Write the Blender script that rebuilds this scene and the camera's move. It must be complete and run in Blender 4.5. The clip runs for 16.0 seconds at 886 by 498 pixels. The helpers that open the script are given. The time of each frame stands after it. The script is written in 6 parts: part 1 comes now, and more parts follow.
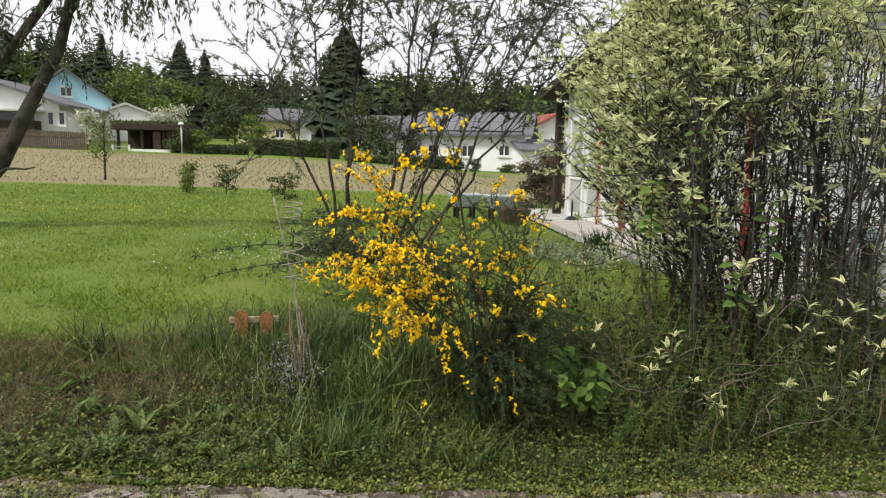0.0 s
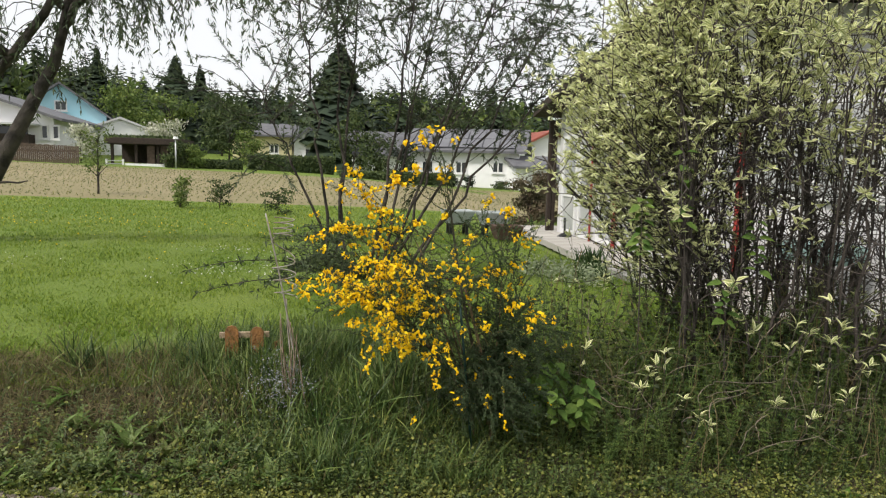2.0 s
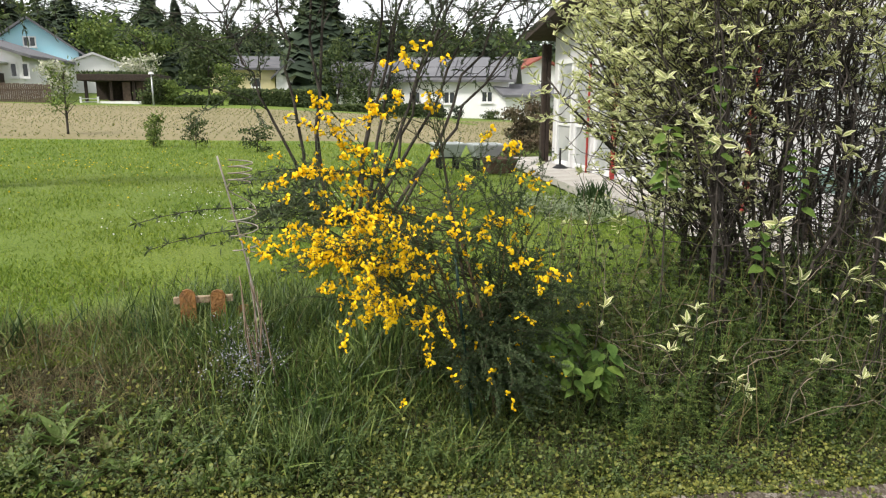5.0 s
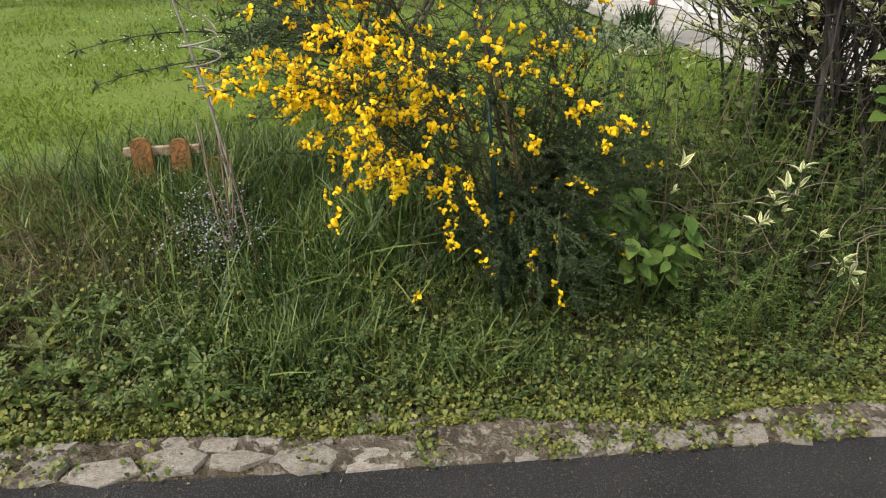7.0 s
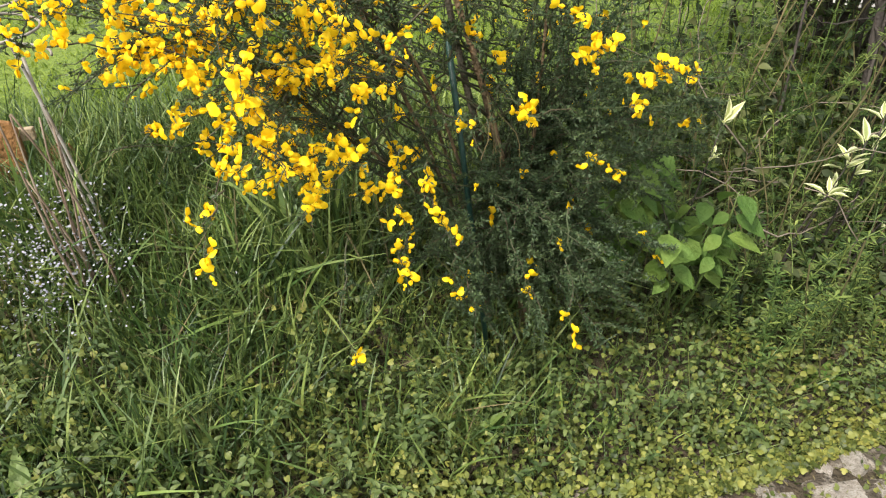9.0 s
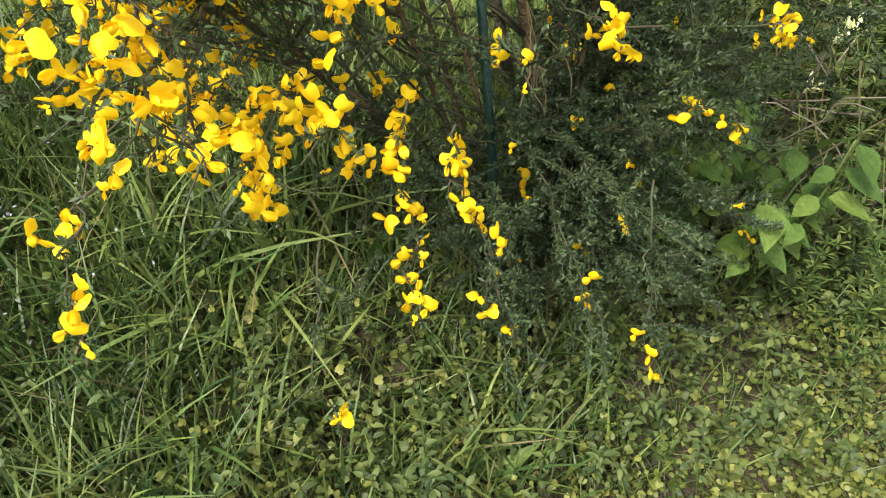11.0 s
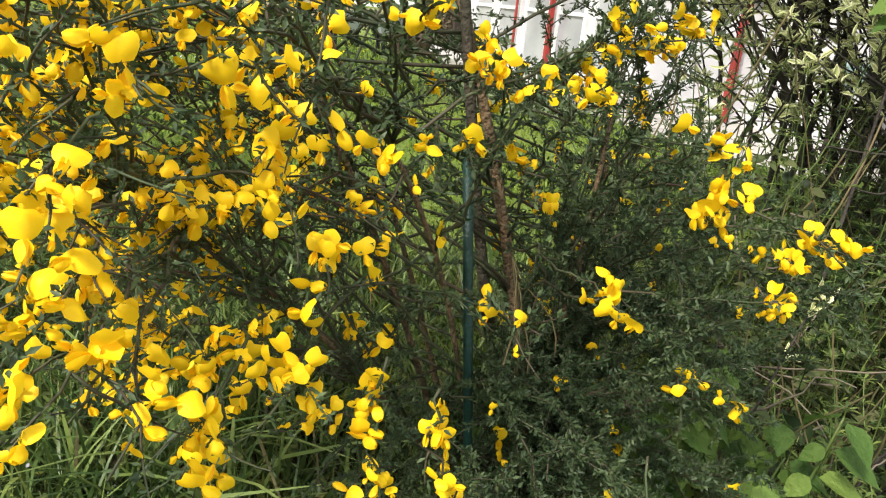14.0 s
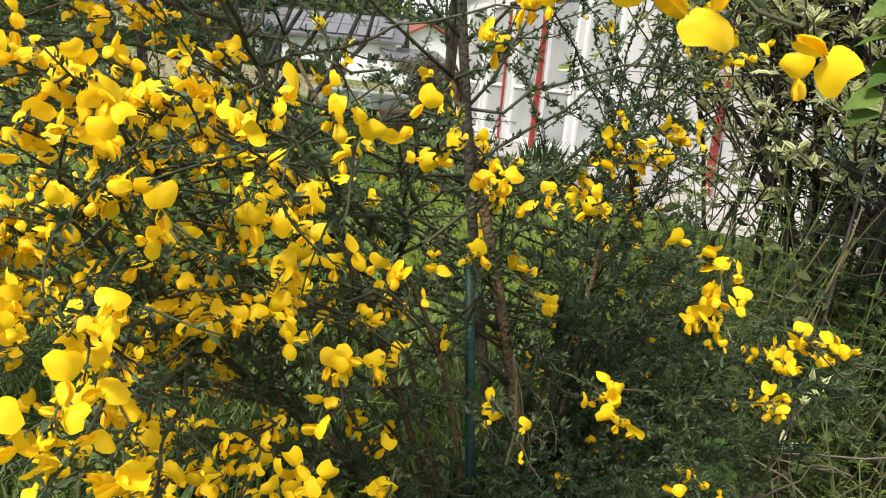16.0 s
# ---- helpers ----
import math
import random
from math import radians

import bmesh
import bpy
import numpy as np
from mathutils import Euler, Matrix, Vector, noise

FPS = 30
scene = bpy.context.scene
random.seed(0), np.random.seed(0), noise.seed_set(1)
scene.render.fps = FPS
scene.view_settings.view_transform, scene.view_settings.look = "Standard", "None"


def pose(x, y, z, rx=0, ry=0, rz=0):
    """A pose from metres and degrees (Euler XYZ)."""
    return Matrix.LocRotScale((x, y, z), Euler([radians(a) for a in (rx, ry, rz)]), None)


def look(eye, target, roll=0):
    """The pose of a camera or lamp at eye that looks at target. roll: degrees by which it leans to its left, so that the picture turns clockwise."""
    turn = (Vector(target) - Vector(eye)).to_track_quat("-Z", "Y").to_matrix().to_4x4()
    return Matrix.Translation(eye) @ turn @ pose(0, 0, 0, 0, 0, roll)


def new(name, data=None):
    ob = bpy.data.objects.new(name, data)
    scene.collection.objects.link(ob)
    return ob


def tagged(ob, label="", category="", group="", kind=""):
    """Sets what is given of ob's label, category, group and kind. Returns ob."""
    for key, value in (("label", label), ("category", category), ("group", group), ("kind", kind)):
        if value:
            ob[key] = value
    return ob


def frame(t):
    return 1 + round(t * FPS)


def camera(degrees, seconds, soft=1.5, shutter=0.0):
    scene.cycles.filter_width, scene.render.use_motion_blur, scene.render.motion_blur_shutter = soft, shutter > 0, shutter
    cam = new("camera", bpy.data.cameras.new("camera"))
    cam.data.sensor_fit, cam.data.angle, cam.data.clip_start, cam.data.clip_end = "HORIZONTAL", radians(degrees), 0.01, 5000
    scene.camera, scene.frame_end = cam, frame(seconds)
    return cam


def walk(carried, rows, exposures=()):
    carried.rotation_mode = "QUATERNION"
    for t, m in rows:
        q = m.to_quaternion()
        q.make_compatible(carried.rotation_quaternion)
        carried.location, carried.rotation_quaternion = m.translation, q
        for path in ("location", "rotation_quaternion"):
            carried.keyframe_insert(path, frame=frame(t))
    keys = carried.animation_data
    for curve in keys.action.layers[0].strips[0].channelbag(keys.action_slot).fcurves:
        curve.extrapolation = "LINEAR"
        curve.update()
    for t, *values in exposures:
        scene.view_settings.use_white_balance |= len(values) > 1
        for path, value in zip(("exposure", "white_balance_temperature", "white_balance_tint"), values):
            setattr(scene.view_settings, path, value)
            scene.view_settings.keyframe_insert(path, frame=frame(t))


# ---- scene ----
cam = camera(65.0, 16.0, soft=1.2)
PATH = [
    (0, (-0.553, -2.857, 1.619), (-0.176, -0.913, 1.338), 1.0),
    (0.5, (-0.548, -2.868, 1.619), (-0.17, -0.92, 1.37), 1.4),
    (1, (-0.554, -2.884, 1.631), (-0.194, -0.929, 1.417), 1.3),
    (1.5, (-0.543, -2.889, 1.627), (-0.153, -0.94, 1.405), 1.6),
    (2, (-0.542, -2.878, 1.624), (-0.147, -0.931, 1.389), 1.4),
    (2.5, (-0.554, -2.866, 1.619), (-0.153, -0.923, 1.367), 1.5),
    (3, (-0.547, -2.832, 1.61), (-0.165, -0.889, 1.328), 0.8),
    (3.2, (-0.538, -2.817, 1.609), (-0.173, -0.874, 1.309), 0.7),
    (5.3, (-0.413, -2.136, 1.601), (0.016, -0.246, 1.109), 0.3),
    (5.5, (-0.434, -2.068, 1.576), (0.009, -0.201, 1.013), 0.9),
    (6, (-0.418, -1.892, 1.539), (-0.009, -0.045, 0.892), 0.4),
    (6.5, (-0.334, -1.656, 1.497), (0.057, 0.177, 0.797), 0.6),
    (7, (-0.297, -1.497, 1.448), (0.053, 0.272, 0.583), 0.2),
    (7.5, (-0.277, -1.242, 1.406), (0.16, 0.503, 0.534), -1.7),
    (8, (-0.259, -1.064, 1.368), (0.177, 0.651, 0.436), -3.4),
    (8.5, (-0.199, -0.904, 1.283), (0.245, 0.763, 0.271), -3.3),
    (9, (-0.129, -0.75, 1.269), (0.322, 0.916, 0.259), -1.9),
    (9.2, (-0.132, -0.707, 1.256), (0.312, 0.951, 0.229), -2.3),
    (11.3, (-0.073, -0.205, 1.104), (0.457, 1.261, -0.149), 0.0),
    (11.5, (-0.068, -0.189, 1.087), (0.45, 1.288, -0.158), -0.0),
    (12, (-0.061, -0.173, 1.076), (0.468, 1.391, -0.053), 1.6),
    (12.5, (-0.055, -0.17, 1.078), (0.515, 1.437, 0.034), 2.4),
    (13, (-0.061, -0.164, 1.089), (0.532, 1.507, 0.165), 3.2),
    (13.5, (-0.066, -0.16, 1.102), (0.562, 1.565, 0.307), 4.2),
    (14, (-0.078, -0.157, 1.119), (0.65, 1.579, 0.442), 5.5),
    (14.5, (-0.085, -0.161, 1.136), (0.666, 1.592, 0.533), 5.5),
    (15, (-0.096, -0.16, 1.15), (0.663, 1.607, 0.6), 5.5),
    (15.5, (-0.104, -0.16, 1.159), (0.661, 1.613, 0.639), 5.5),
    (16, (-0.104, -0.163, 1.167), (0.659, 1.62, 0.678), 5.4),
]
walk(cam, [(t, look(eye, target, roll)) for t, eye, target, roll in PATH],
     exposures=[(0.0, -0.22), (1.0, -0.18), (1.5, -0.46), (2.0, -0.20), (3.2, -0.20), (5.5, 0.10), (6.0, 0.05), (7.0, -0.02), (7.5, 0.28), (8.0, 0.36), (9.0, 0.66), (11.5, 0.68), (12.5, 1.04), (13.4, 0.84), (14.0, 0.46), (16.0, 0.15)])

# ---- world and sun: a bright overcast spring day ----
world = bpy.data.worlds.new("sky")
scene.world = world
world.use_nodes = True
wt = world.node_tree
wt.nodes.clear()
w_out = wt.nodes.new("ShaderNodeOutputWorld")
w_bg = wt.nodes.new("ShaderNodeBackground")
w_sky = wt.nodes.new("ShaderNodeTexSky")
w_sky.sky_type = "NISHITA"
w_sky.sun_disc = False
w_sky.sun_elevation, w_sky.sun_rotation = radians(50), radians(238)
w_gain = wt.nodes.new("ShaderNodeVectorMath")
w_gain.operation = "SCALE"
w_gain.inputs["Scale"].default_value = 0.1
w_mix = wt.nodes.new("ShaderNodeMixRGB")
w_mix.inputs[0].default_value = 0.88          # cloud cover
w_mix.inputs[2].default_value = (1.24, 1.245, 1.26, 1)
wt.links.new(w_sky.outputs[0], w_gain.inputs[0])
wt.links.new(w_gain.outputs[0], w_mix.inputs[1])
wt.links.new(w_mix.outputs[0], w_bg.inputs[0])
w_bg.inputs[1].default_value = 1.0
wt.links.new(w_bg.outputs[0], w_out.inputs[0])
sun_data = bpy.data.lights.new("sun", "SUN")
sun_data.energy, sun_data.angle, sun_data.color = 4.6, radians(11), (1.0, 0.95, 0.87)
sun = new("sun", sun_data)
sun.matrix_world = look((-24, -15, 34), (0, 0, 0))

# ---- materials ----


def material(name, base, rough=0.7, metal=0.0, second=None, scale=8.0, detail=4.0, island=0.0, objvar=0.0,
             bump=0.0, bump_scale=60.0, translucent=0.0, specular=0.3, fine=None):
    """A surface with two scales of colour variation, relief and, for leaves, light that passes through."""
    m = bpy.data.materials.new(name)
    m.use_nodes = True
    nt = m.node_tree
    n, l = nt.nodes, nt.links
    bsdf = n["Principled BSDF"]
    out = n["Material Output"]
    bsdf.inputs["Roughness"].default_value = rough
    bsdf.inputs["Metallic"].default_value = metal
    bsdf.inputs["Specular IOR Level"].default_value = specular
    tc = n.new("ShaderNodeTexCoord")
    nz = n.new("ShaderNodeTexNoise")
    nz.inputs["Scale"].default_value, nz.inputs["Detail"].default_value = scale, detail
    l.new(tc.outputs["Object"], nz.inputs["Vector"])
    ramp = n.new("ShaderNodeMapRange")
    ramp.inputs[1].default_value, ramp.inputs[2].default_value = 0.35, 0.65
    l.new(nz.outputs[0], ramp.inputs[0])
    mix = n.new("ShaderNodeMixRGB")
    mix.inputs[1].default_value = (*base, 1)
    mix.inputs[2].default_value = (*(second or [c * 0.72 for c in base]), 1)
    l.new(ramp.outputs[0], mix.inputs[0])
    col = mix.outputs[0]
    if fine:
        nf = n.new("ShaderNodeTexNoise")
        nf.inputs["Scale"].default_value, nf.inputs["Detail"].default_value = fine[0], 3
        l.new(tc.outputs["Object"], nf.inputs["Vector"])
        rf = n.new("ShaderNodeMapRange")
        rf.inputs[1].default_value, rf.inputs[2].default_value = 0.52, 0.66
        l.new(nf.outputs[0], rf.inputs[0])
        mf = n.new("ShaderNodeMixRGB")
        mf.inputs[2].default_value = (*fine[1], 1)
        l.new(rf.outputs[0], mf.inputs[0])
        l.new(col, mf.inputs[1])
        col = mf.outputs[0]
    for amount, node, sock in ((island, "ShaderNodeNewGeometry", "Random Per Island"), (objvar, "ShaderNodeObjectInfo", "Random")):
        if amount:
            g = n.new(node)
            hsv = n.new("ShaderNodeHueSaturation")
            mr = n.new("ShaderNodeMapRange")
            mr.inputs[3].default_value, mr.inputs[4].default_value = 1 - amount, 1 + amount
            l.new(g.outputs[sock], mr.inputs[0])
            l.new(mr.outputs[0], hsv.inputs["Value"])
            mh = n.new("ShaderNodeMapRange")
            mh.inputs[3].default_value, mh.inputs[4].default_value = 0.5 + amount * 0.05, 0.5 - amount * 0.05
            l.new(g.outputs[sock], mh.inputs[0])
            l.new(mh.outputs[0], hsv.inputs["Hue"])
            l.new(col, hsv.inputs["Color"])
            col = hsv.outputs[0]
    l.new(col, bsdf.inputs["Base Color"])
    if bump:
        nb = n.new("ShaderNodeTexNoise")
        nb.inputs["Scale"].default_value, nb.inputs["Detail"].default_value = bump_scale, 6
        l.new(tc.outputs["Object"], nb.inputs["Vector"])
        b = n.new("ShaderNodeBump")
        b.inputs["Strength"].default_value, b.inputs["Distance"].default_value = min(1.0, bump), 0.02
        l.new(nb.outputs[0], b.inputs["Height"])
        l.new(b.outputs[0], bsdf.inputs["Normal"])
    if translucent:
        tr = n.new("ShaderNodeBsdfTranslucent")
        l.new(col, tr.inputs[0])
        ms = n.new("ShaderNodeMixShader")
        ms.inputs[0].default_value = translucent
        l.new(bsdf.outputs[0], ms.inputs[1])
        l.new(tr.outputs[0], ms.inputs[2])
        l.new(ms.outputs[0], out.inputs[0])
    return m


M = {}
M["asphalt"] = material("asphalt", (0.021, 0.020, 0.021), 0.85, second=(0.031, 0.029, 0.029), scale=3, bump=0.8, bump_scale=220,
                        fine=(160, (0.068, 0.065, 0.064)))
M["stone"] = material("kerb stone", (0.40, 0.365, 0.32), 0.9, second=(0.27, 0.235, 0.195), scale=9, objvar=0.13, bump=0.7, bump_scale=50,
                      fine=(30, (0.20, 0.165, 0.125)))
M["bedding"] = material("kerb bedding soil", (0.15, 0.125, 0.095), 0.95, second=(0.055, 0.043, 0.03), scale=9, detail=8, bump=1, bump_scale=90,
                        fine=(45, (0.25, 0.22, 0.18)))
M["lawn"] = material("lawn", (0.115, 0.176, 0.023), 0.9, second=(0.150, 0.200, 0.030), scale=0.8, detail=9, bump=1, bump_scale=70,
                     fine=(55, (0.066, 0.112, 0.015)))



def blended_ground():
    """Lawn that gives way to bare verge soil along a ragged line near the lane."""
    m = M["lawn"]
    n, l = m.node_tree.nodes, m.node_tree.links
    bsdf = n["Principled BSDF"]
    lawn_col = bsdf.inputs["Base Color"].links[0].from_socket
    tc = n.new("ShaderNodeTexCoord")
    sep = n.new("ShaderNodeSeparateXYZ")
    l.new(tc.outputs["Object"], sep.inputs[0])
    nz = n.new("ShaderNodeTexNoise")
    nz.inputs["Scale"].default_value, nz.inputs["Detail"].default_value = 1.6, 8
    l.new(tc.outputs["Object"], nz.inputs["Vector"])
    add = n.new("ShaderNodeMath")
    add.operation = "MULTIPLY_ADD"
    add.inputs[1].default_value = -1.5
    l.new(nz.outputs[0], add.inputs[0])
    side = n.new("ShaderNodeMath")          # distance from the middle of the lane
    side.operation = "ADD"
    side.inputs[1].default_value = 2.75
    l.new(sep.outputs[1], side.inputs[0])
    far = n.new("ShaderNodeMath")
    far.operation = "ABSOLUTE"
    l.new(side.outputs[0], far.inputs[0])
    edge = n.new("ShaderNodeMath")
    edge.operation = "SUBTRACT"
    edge.inputs[1].default_value = 2.75
    l.new(far.outputs[0], edge.inputs[0])
    l.new(edge.outputs[0], add.inputs[2])
    mr = n.new("ShaderNodeMapRange")
    mr.inputs[1].default_value, mr.inputs[2].default_value = 0.36, 0.92
    l.new(add.outputs[0], mr.inputs[0])
    ns = n.new("ShaderNodeTexNoise")
    ns.inputs["Scale"].default_value, ns.inputs["Detail"].default_value = 22, 8
    l.new(tc.outputs["Object"], ns.inputs["Vector"])
    ms = n.new("ShaderNodeMixRGB")
    ms.inputs[1].default_value, ms.inputs[2].default_value = (0.022, 0.018, 0.011, 1), (0.095, 0.072, 0.045, 1)
    l.new(ns.outputs[0], ms.inputs[0])
    mx = n.new("ShaderNodeMixRGB")
    l.new(mr.outputs[0], mx.inputs[0])
    l.new(ms.outputs[0], mx.inputs[1])
    l.new(lawn_col, mx.inputs[2])
    l.new(mx.outputs[0], bsdf.inputs["Base Color"])


blended_ground()
M["field"] = material("field soil", (0.24, 0.20, 0.115), 0.95, second=(0.19, 0.165, 0.085), scale=0.35, detail=7, bump=1, bump_scale=8,
                      fine=(7, (0.15, 0.14, 0.06)))
M["grass"] = material("long grass", (0.050, 0.096, 0.020), 0.5, second=(0.112, 0.160, 0.041), scale=5, island=0.7, translucent=0.2, specular=0.45)
M["broadgrass"] = material("broad grass", (0.084, 0.148, 0.031), 0.45, second=(0.150, 0.212, 0.056), scale=6, island=0.65, translucent=0.22, specular=0.45)
M["lawnblade"] = material("lawn blades", (0.140, 0.218, 0.026), 0.6, second=(0.192, 0.262, 0.038), scale=0.9, detail=6, island=0.35, translucent=0.4)
M["drygrass"] = material("dry grass", (0.1827, 0.1487, 0.07225), 0.8, second=(0.1105, 0.102, 0.0442), scale=6, island=0.4, translucent=0.2)
M["weed"] = material("weed leaves", (0.080, 0.114, 0.022), 0.55, second=(0.150, 0.165, 0.036), scale=5, island=0.65, translucent=0.2, specular=0.4)
M["herb"] = material("herb leaves", (0.068, 0.108, 0.0288), 0.55, second=(0.104, 0.14, 0.0384), scale=8, island=0.4, translucent=0.27, specular=0.5)
M["dock"] = material("lance leaves", (0.1215, 0.189, 0.0432), 0.5, second=(0.1575, 0.225, 0.054), scale=18, island=0.25, translucent=0.3, bump=0.4, bump_scale=80, specular=0.5)
M["bigleaf"] = material("broad leaves", (0.090, 0.165, 0.030), 0.6, second=(0.135, 0.215, 0.045), scale=20, island=0.35, translucent=0.35, bump=0.5, bump_scale=90, specular=0.25)
# undergrowth green holds the shade under the dogwood in its dark colour
M["shadeleaf"] = material("undergrowth leaves darkened for shade", (0.036, 0.060, 0.018), 0.6, second=(0.072, 0.085, 0.030), scale=5, island=0.6, translucent=0.25)
M["iris"] = material("sword leaves", (0.045, 0.085, 0.03), 0.5, second=(0.07, 0.12, 0.04), scale=8, island=0.35, translucent=0.25)
M["paleleaf"] = material("pale leaves", (0.36, 0.40, 0.28), 0.7, second=(0.24, 0.30, 0.16), scale=9, island=0.35, translucent=0.3)
M["drytwig"] = material("dead twig", (0.26, 0.215, 0.165), 0.9, second=(0.16, 0.13, 0.10), scale=8, island=0.4)
M["deadstalk"] = material("dead brown stalk", (0.14, 0.10, 0.07), 0.85, second=(0.24, 0.19, 0.14), scale=14, island=0.4)
M["broomleaf"] = material("broom leaflets", (0.038, 0.068, 0.026), 0.55, second=(0.066, 0.100, 0.038), scale=9, island=0.4, translucent=0.22, specular=0.4)
M["broomtwig"] = material("broom twig", (0.045, 0.062, 0.026), 0.6, second=(0.05, 0.035, 0.022), scale=12, island=0.3)
M["broombark"] = material("broom bark", (0.18, 0.12, 0.065), 0.8, second=(0.09, 0.07, 0.04), scale=25, bump=0.6, bump_scale=150)
M["darkstem"] = material("dark broom stem", (0.045, 0.046, 0.030), 0.8, second=(0.075, 0.06, 0.042), scale=30, bump=0.5, bump_scale=160)
M["petal"] = material("broom petal", (0.95, 0.68, 0.016), 0.5, second=(0.93, 0.60, 0.010), scale=60, island=0.12, translucent=0.32, specular=0.2)
M["dogbark"] = material("dogwood bark", (0.078, 0.066, 0.056), 0.75, second=(0.040, 0.033, 0.028), scale=10, island=0.4, bump=0.4, bump_scale=120)
M["doggreen"] = material("dogwood leaf green", (0.42, 0.46, 0.18), 0.55, second=(0.30, 0.35, 0.12), scale=15, island=0.3, translucent=0.38)
M["dogcream"] = material("dogwood leaf margin", (0.80, 0.79, 0.50), 0.55, second=(0.70, 0.71, 0.39), scale=15, island=0.2, translucent=0.38)
M["bark"] = material("tree bark", (0.076, 0.064, 0.0544), 0.9, second=(0.024, 0.0208, 0.0176), scale=7, bump=1, bump_scale=30)
M["willowleaf"] = material("willow leaves", (0.084, 0.112, 0.0496), 0.55, second=(0.056, 0.08, 0.04), scale=2, island=0.4, translucent=0.3)
M["conifer"] = material("conifer needles", (0.0187, 0.0323, 0.0187), 0.8, second=(0.0272, 0.0442, 0.0187), scale=0.3, island=0.45)
M["crown"] = material("tree foliage", (0.0464, 0.072, 0.024), 0.75, second=(0.0704, 0.096, 0.0304), scale=0.12, island=0.5, translucent=0.2)
M["lightcrown"] = material("spring foliage", (0.145, 0.195, 0.045), 0.7, second=(0.09, 0.14, 0.035), scale=0.5, island=0.4, translucent=0.25)
M["blossom"] = material("white blossom", (0.62, 0.60, 0.52), 0.7, second=(0.30, 0.34, 0.20), scale=2, island=0.3, translucent=0.2)
M["brownleaf"] = material("reddish shrub leaves", (0.14, 0.10, 0.065), 0.7, second=(0.09, 0.085, 0.045), scale=3, island=0.4, translucent=0.2)
M["white"] = material("white render", (0.78, 0.78, 0.79), 0.9, second=(0.70, 0.70, 0.70), scale=0.8, bump=0.2, bump_scale=30)
M["blue"] = material("pale blue render", (0.33, 0.60, 0.72), 0.9, second=(0.40, 0.64, 0.74), scale=0.8)
M["yellow"] = material("cream render", (0.62, 0.55, 0.33), 0.9, second=(0.55, 0.49, 0.30), scale=0.8)
M["slate"] = material("grey roof covering", (0.13, 0.13, 0.14), 0.7, second=(0.09, 0.09, 0.10), scale=2, bump=0.3, bump_scale=12)
M["panel"] = material("solar panel", (0.10, 0.10, 0.115), 0.35, second=(0.13, 0.13, 0.14), scale=1, specular=0.5)
M["darkwood"] = material("dark wood", (0.045, 0.032, 0.025), 0.8, second=(0.028, 0.02, 0.016), scale=9, bump=0.4, bump_scale=40)
M["fencewood"] = material("grey fence wood", (0.10, 0.075, 0.055), 0.9, second=(0.06, 0.045, 0.035), scale=6, island=0.3)
M["redroof"] = material("red tile roof", (0.26, 0.075, 0.05), 0.85, second=(0.19, 0.06, 0.045), scale=2)
M["paleroof"] = material("pale metal roof", (0.50, 0.50, 0.50), 0.6, second=(0.42, 0.42, 0.42), scale=1)
M["glass"] = material("window glass", (0.03, 0.035, 0.04), 0.08, specular=0.6, scale=1)
M["curtain"] = material("curtained glass", (0.40, 0.41, 0.41), 0.12, second=(0.28, 0.29, 0.30), scale=1.5, specular=0.6)
M["frame"] = material("white window frame", (0.70, 0.70, 0.70), 0.5, second=(0.62, 0.62, 0.62), scale=5)
M["concrete"] = material("terrace paving", (0.42, 0.40, 0.37), 0.9, second=(0.35, 0.33, 0.30), scale=2, objvar=0.12, bump=0.4, bump_scale=60)
M["housewall"] = material("house wall", (0.56, 0.55, 0.56), 0.9, second=(0.48, 0.47, 0.48), scale=1.2, bump=0.2, bump_scale=60)
M["red"] = material("red painted steel", (0.33, 0.04, 0.032), 0.5, second=(0.24, 0.035, 0.03), scale=6)
M["stake"] = material("green coated steel", (0.008, 0.036, 0.026), 0.45, second=(0.007, 0.027, 0.021), scale=30, bump=0.2, bump_scale=200)
M["orangewood"] = material("orange stained wood", (0.27, 0.13, 0.042), 0.85, second=(0.15, 0.08, 0.034), scale=18, bump=0.5, bump_scale=80)
M["palewood"] = material("pale weathered wood", (0.36, 0.28, 0.19), 0.85, second=(0.25, 0.19, 0.12), scale=18, bump=0.5, bump_scale=80)
M["wire"] = material("weathered white wire", (0.34, 0.32, 0.29), 0.6, second=(0.20, 0.16, 0.12), scale=15)
M["tub"] = material("grey plastic tub", (0.40, 0.43, 0.44), 0.6, second=(0.33, 0.36, 0.37), scale=6)
M["browntub"] = material("brown tub", (0.10, 0.06, 0.045), 0.8, second=(0.07, 0.045, 0.035), scale=10, bump=0.3)
M["steel"] = material("galvanised steel", (0.42, 0.43, 0.44), 0.45, metal=0.6, second=(0.34, 0.35, 0.36), scale=6)
M["daisy"] = material("white petals", (0.75, 0.75, 0.74), 0.6, scale=30, translucent=0.2)
M["forget"] = material("pale tiny petals", (0.41, 0.41, 0.47), 0.6, scale=30, translucent=0.2)
M["dandelion"] = material("yellow lawn flowers", (0.80, 0.58, 0.02), 0.6, scale=30, translucent=0.2)
M["teal"] = material("teal tarpaulin", (0.22, 0.31, 0.29), 0.7, second=(0.17, 0.25, 0.24), scale=4)
M["rubber"] = material("black rubber", (0.015, 0.015, 0.016), 0.6, scale=20)

# ---- mesh helpers ----
rng = np.random.default_rng(7)


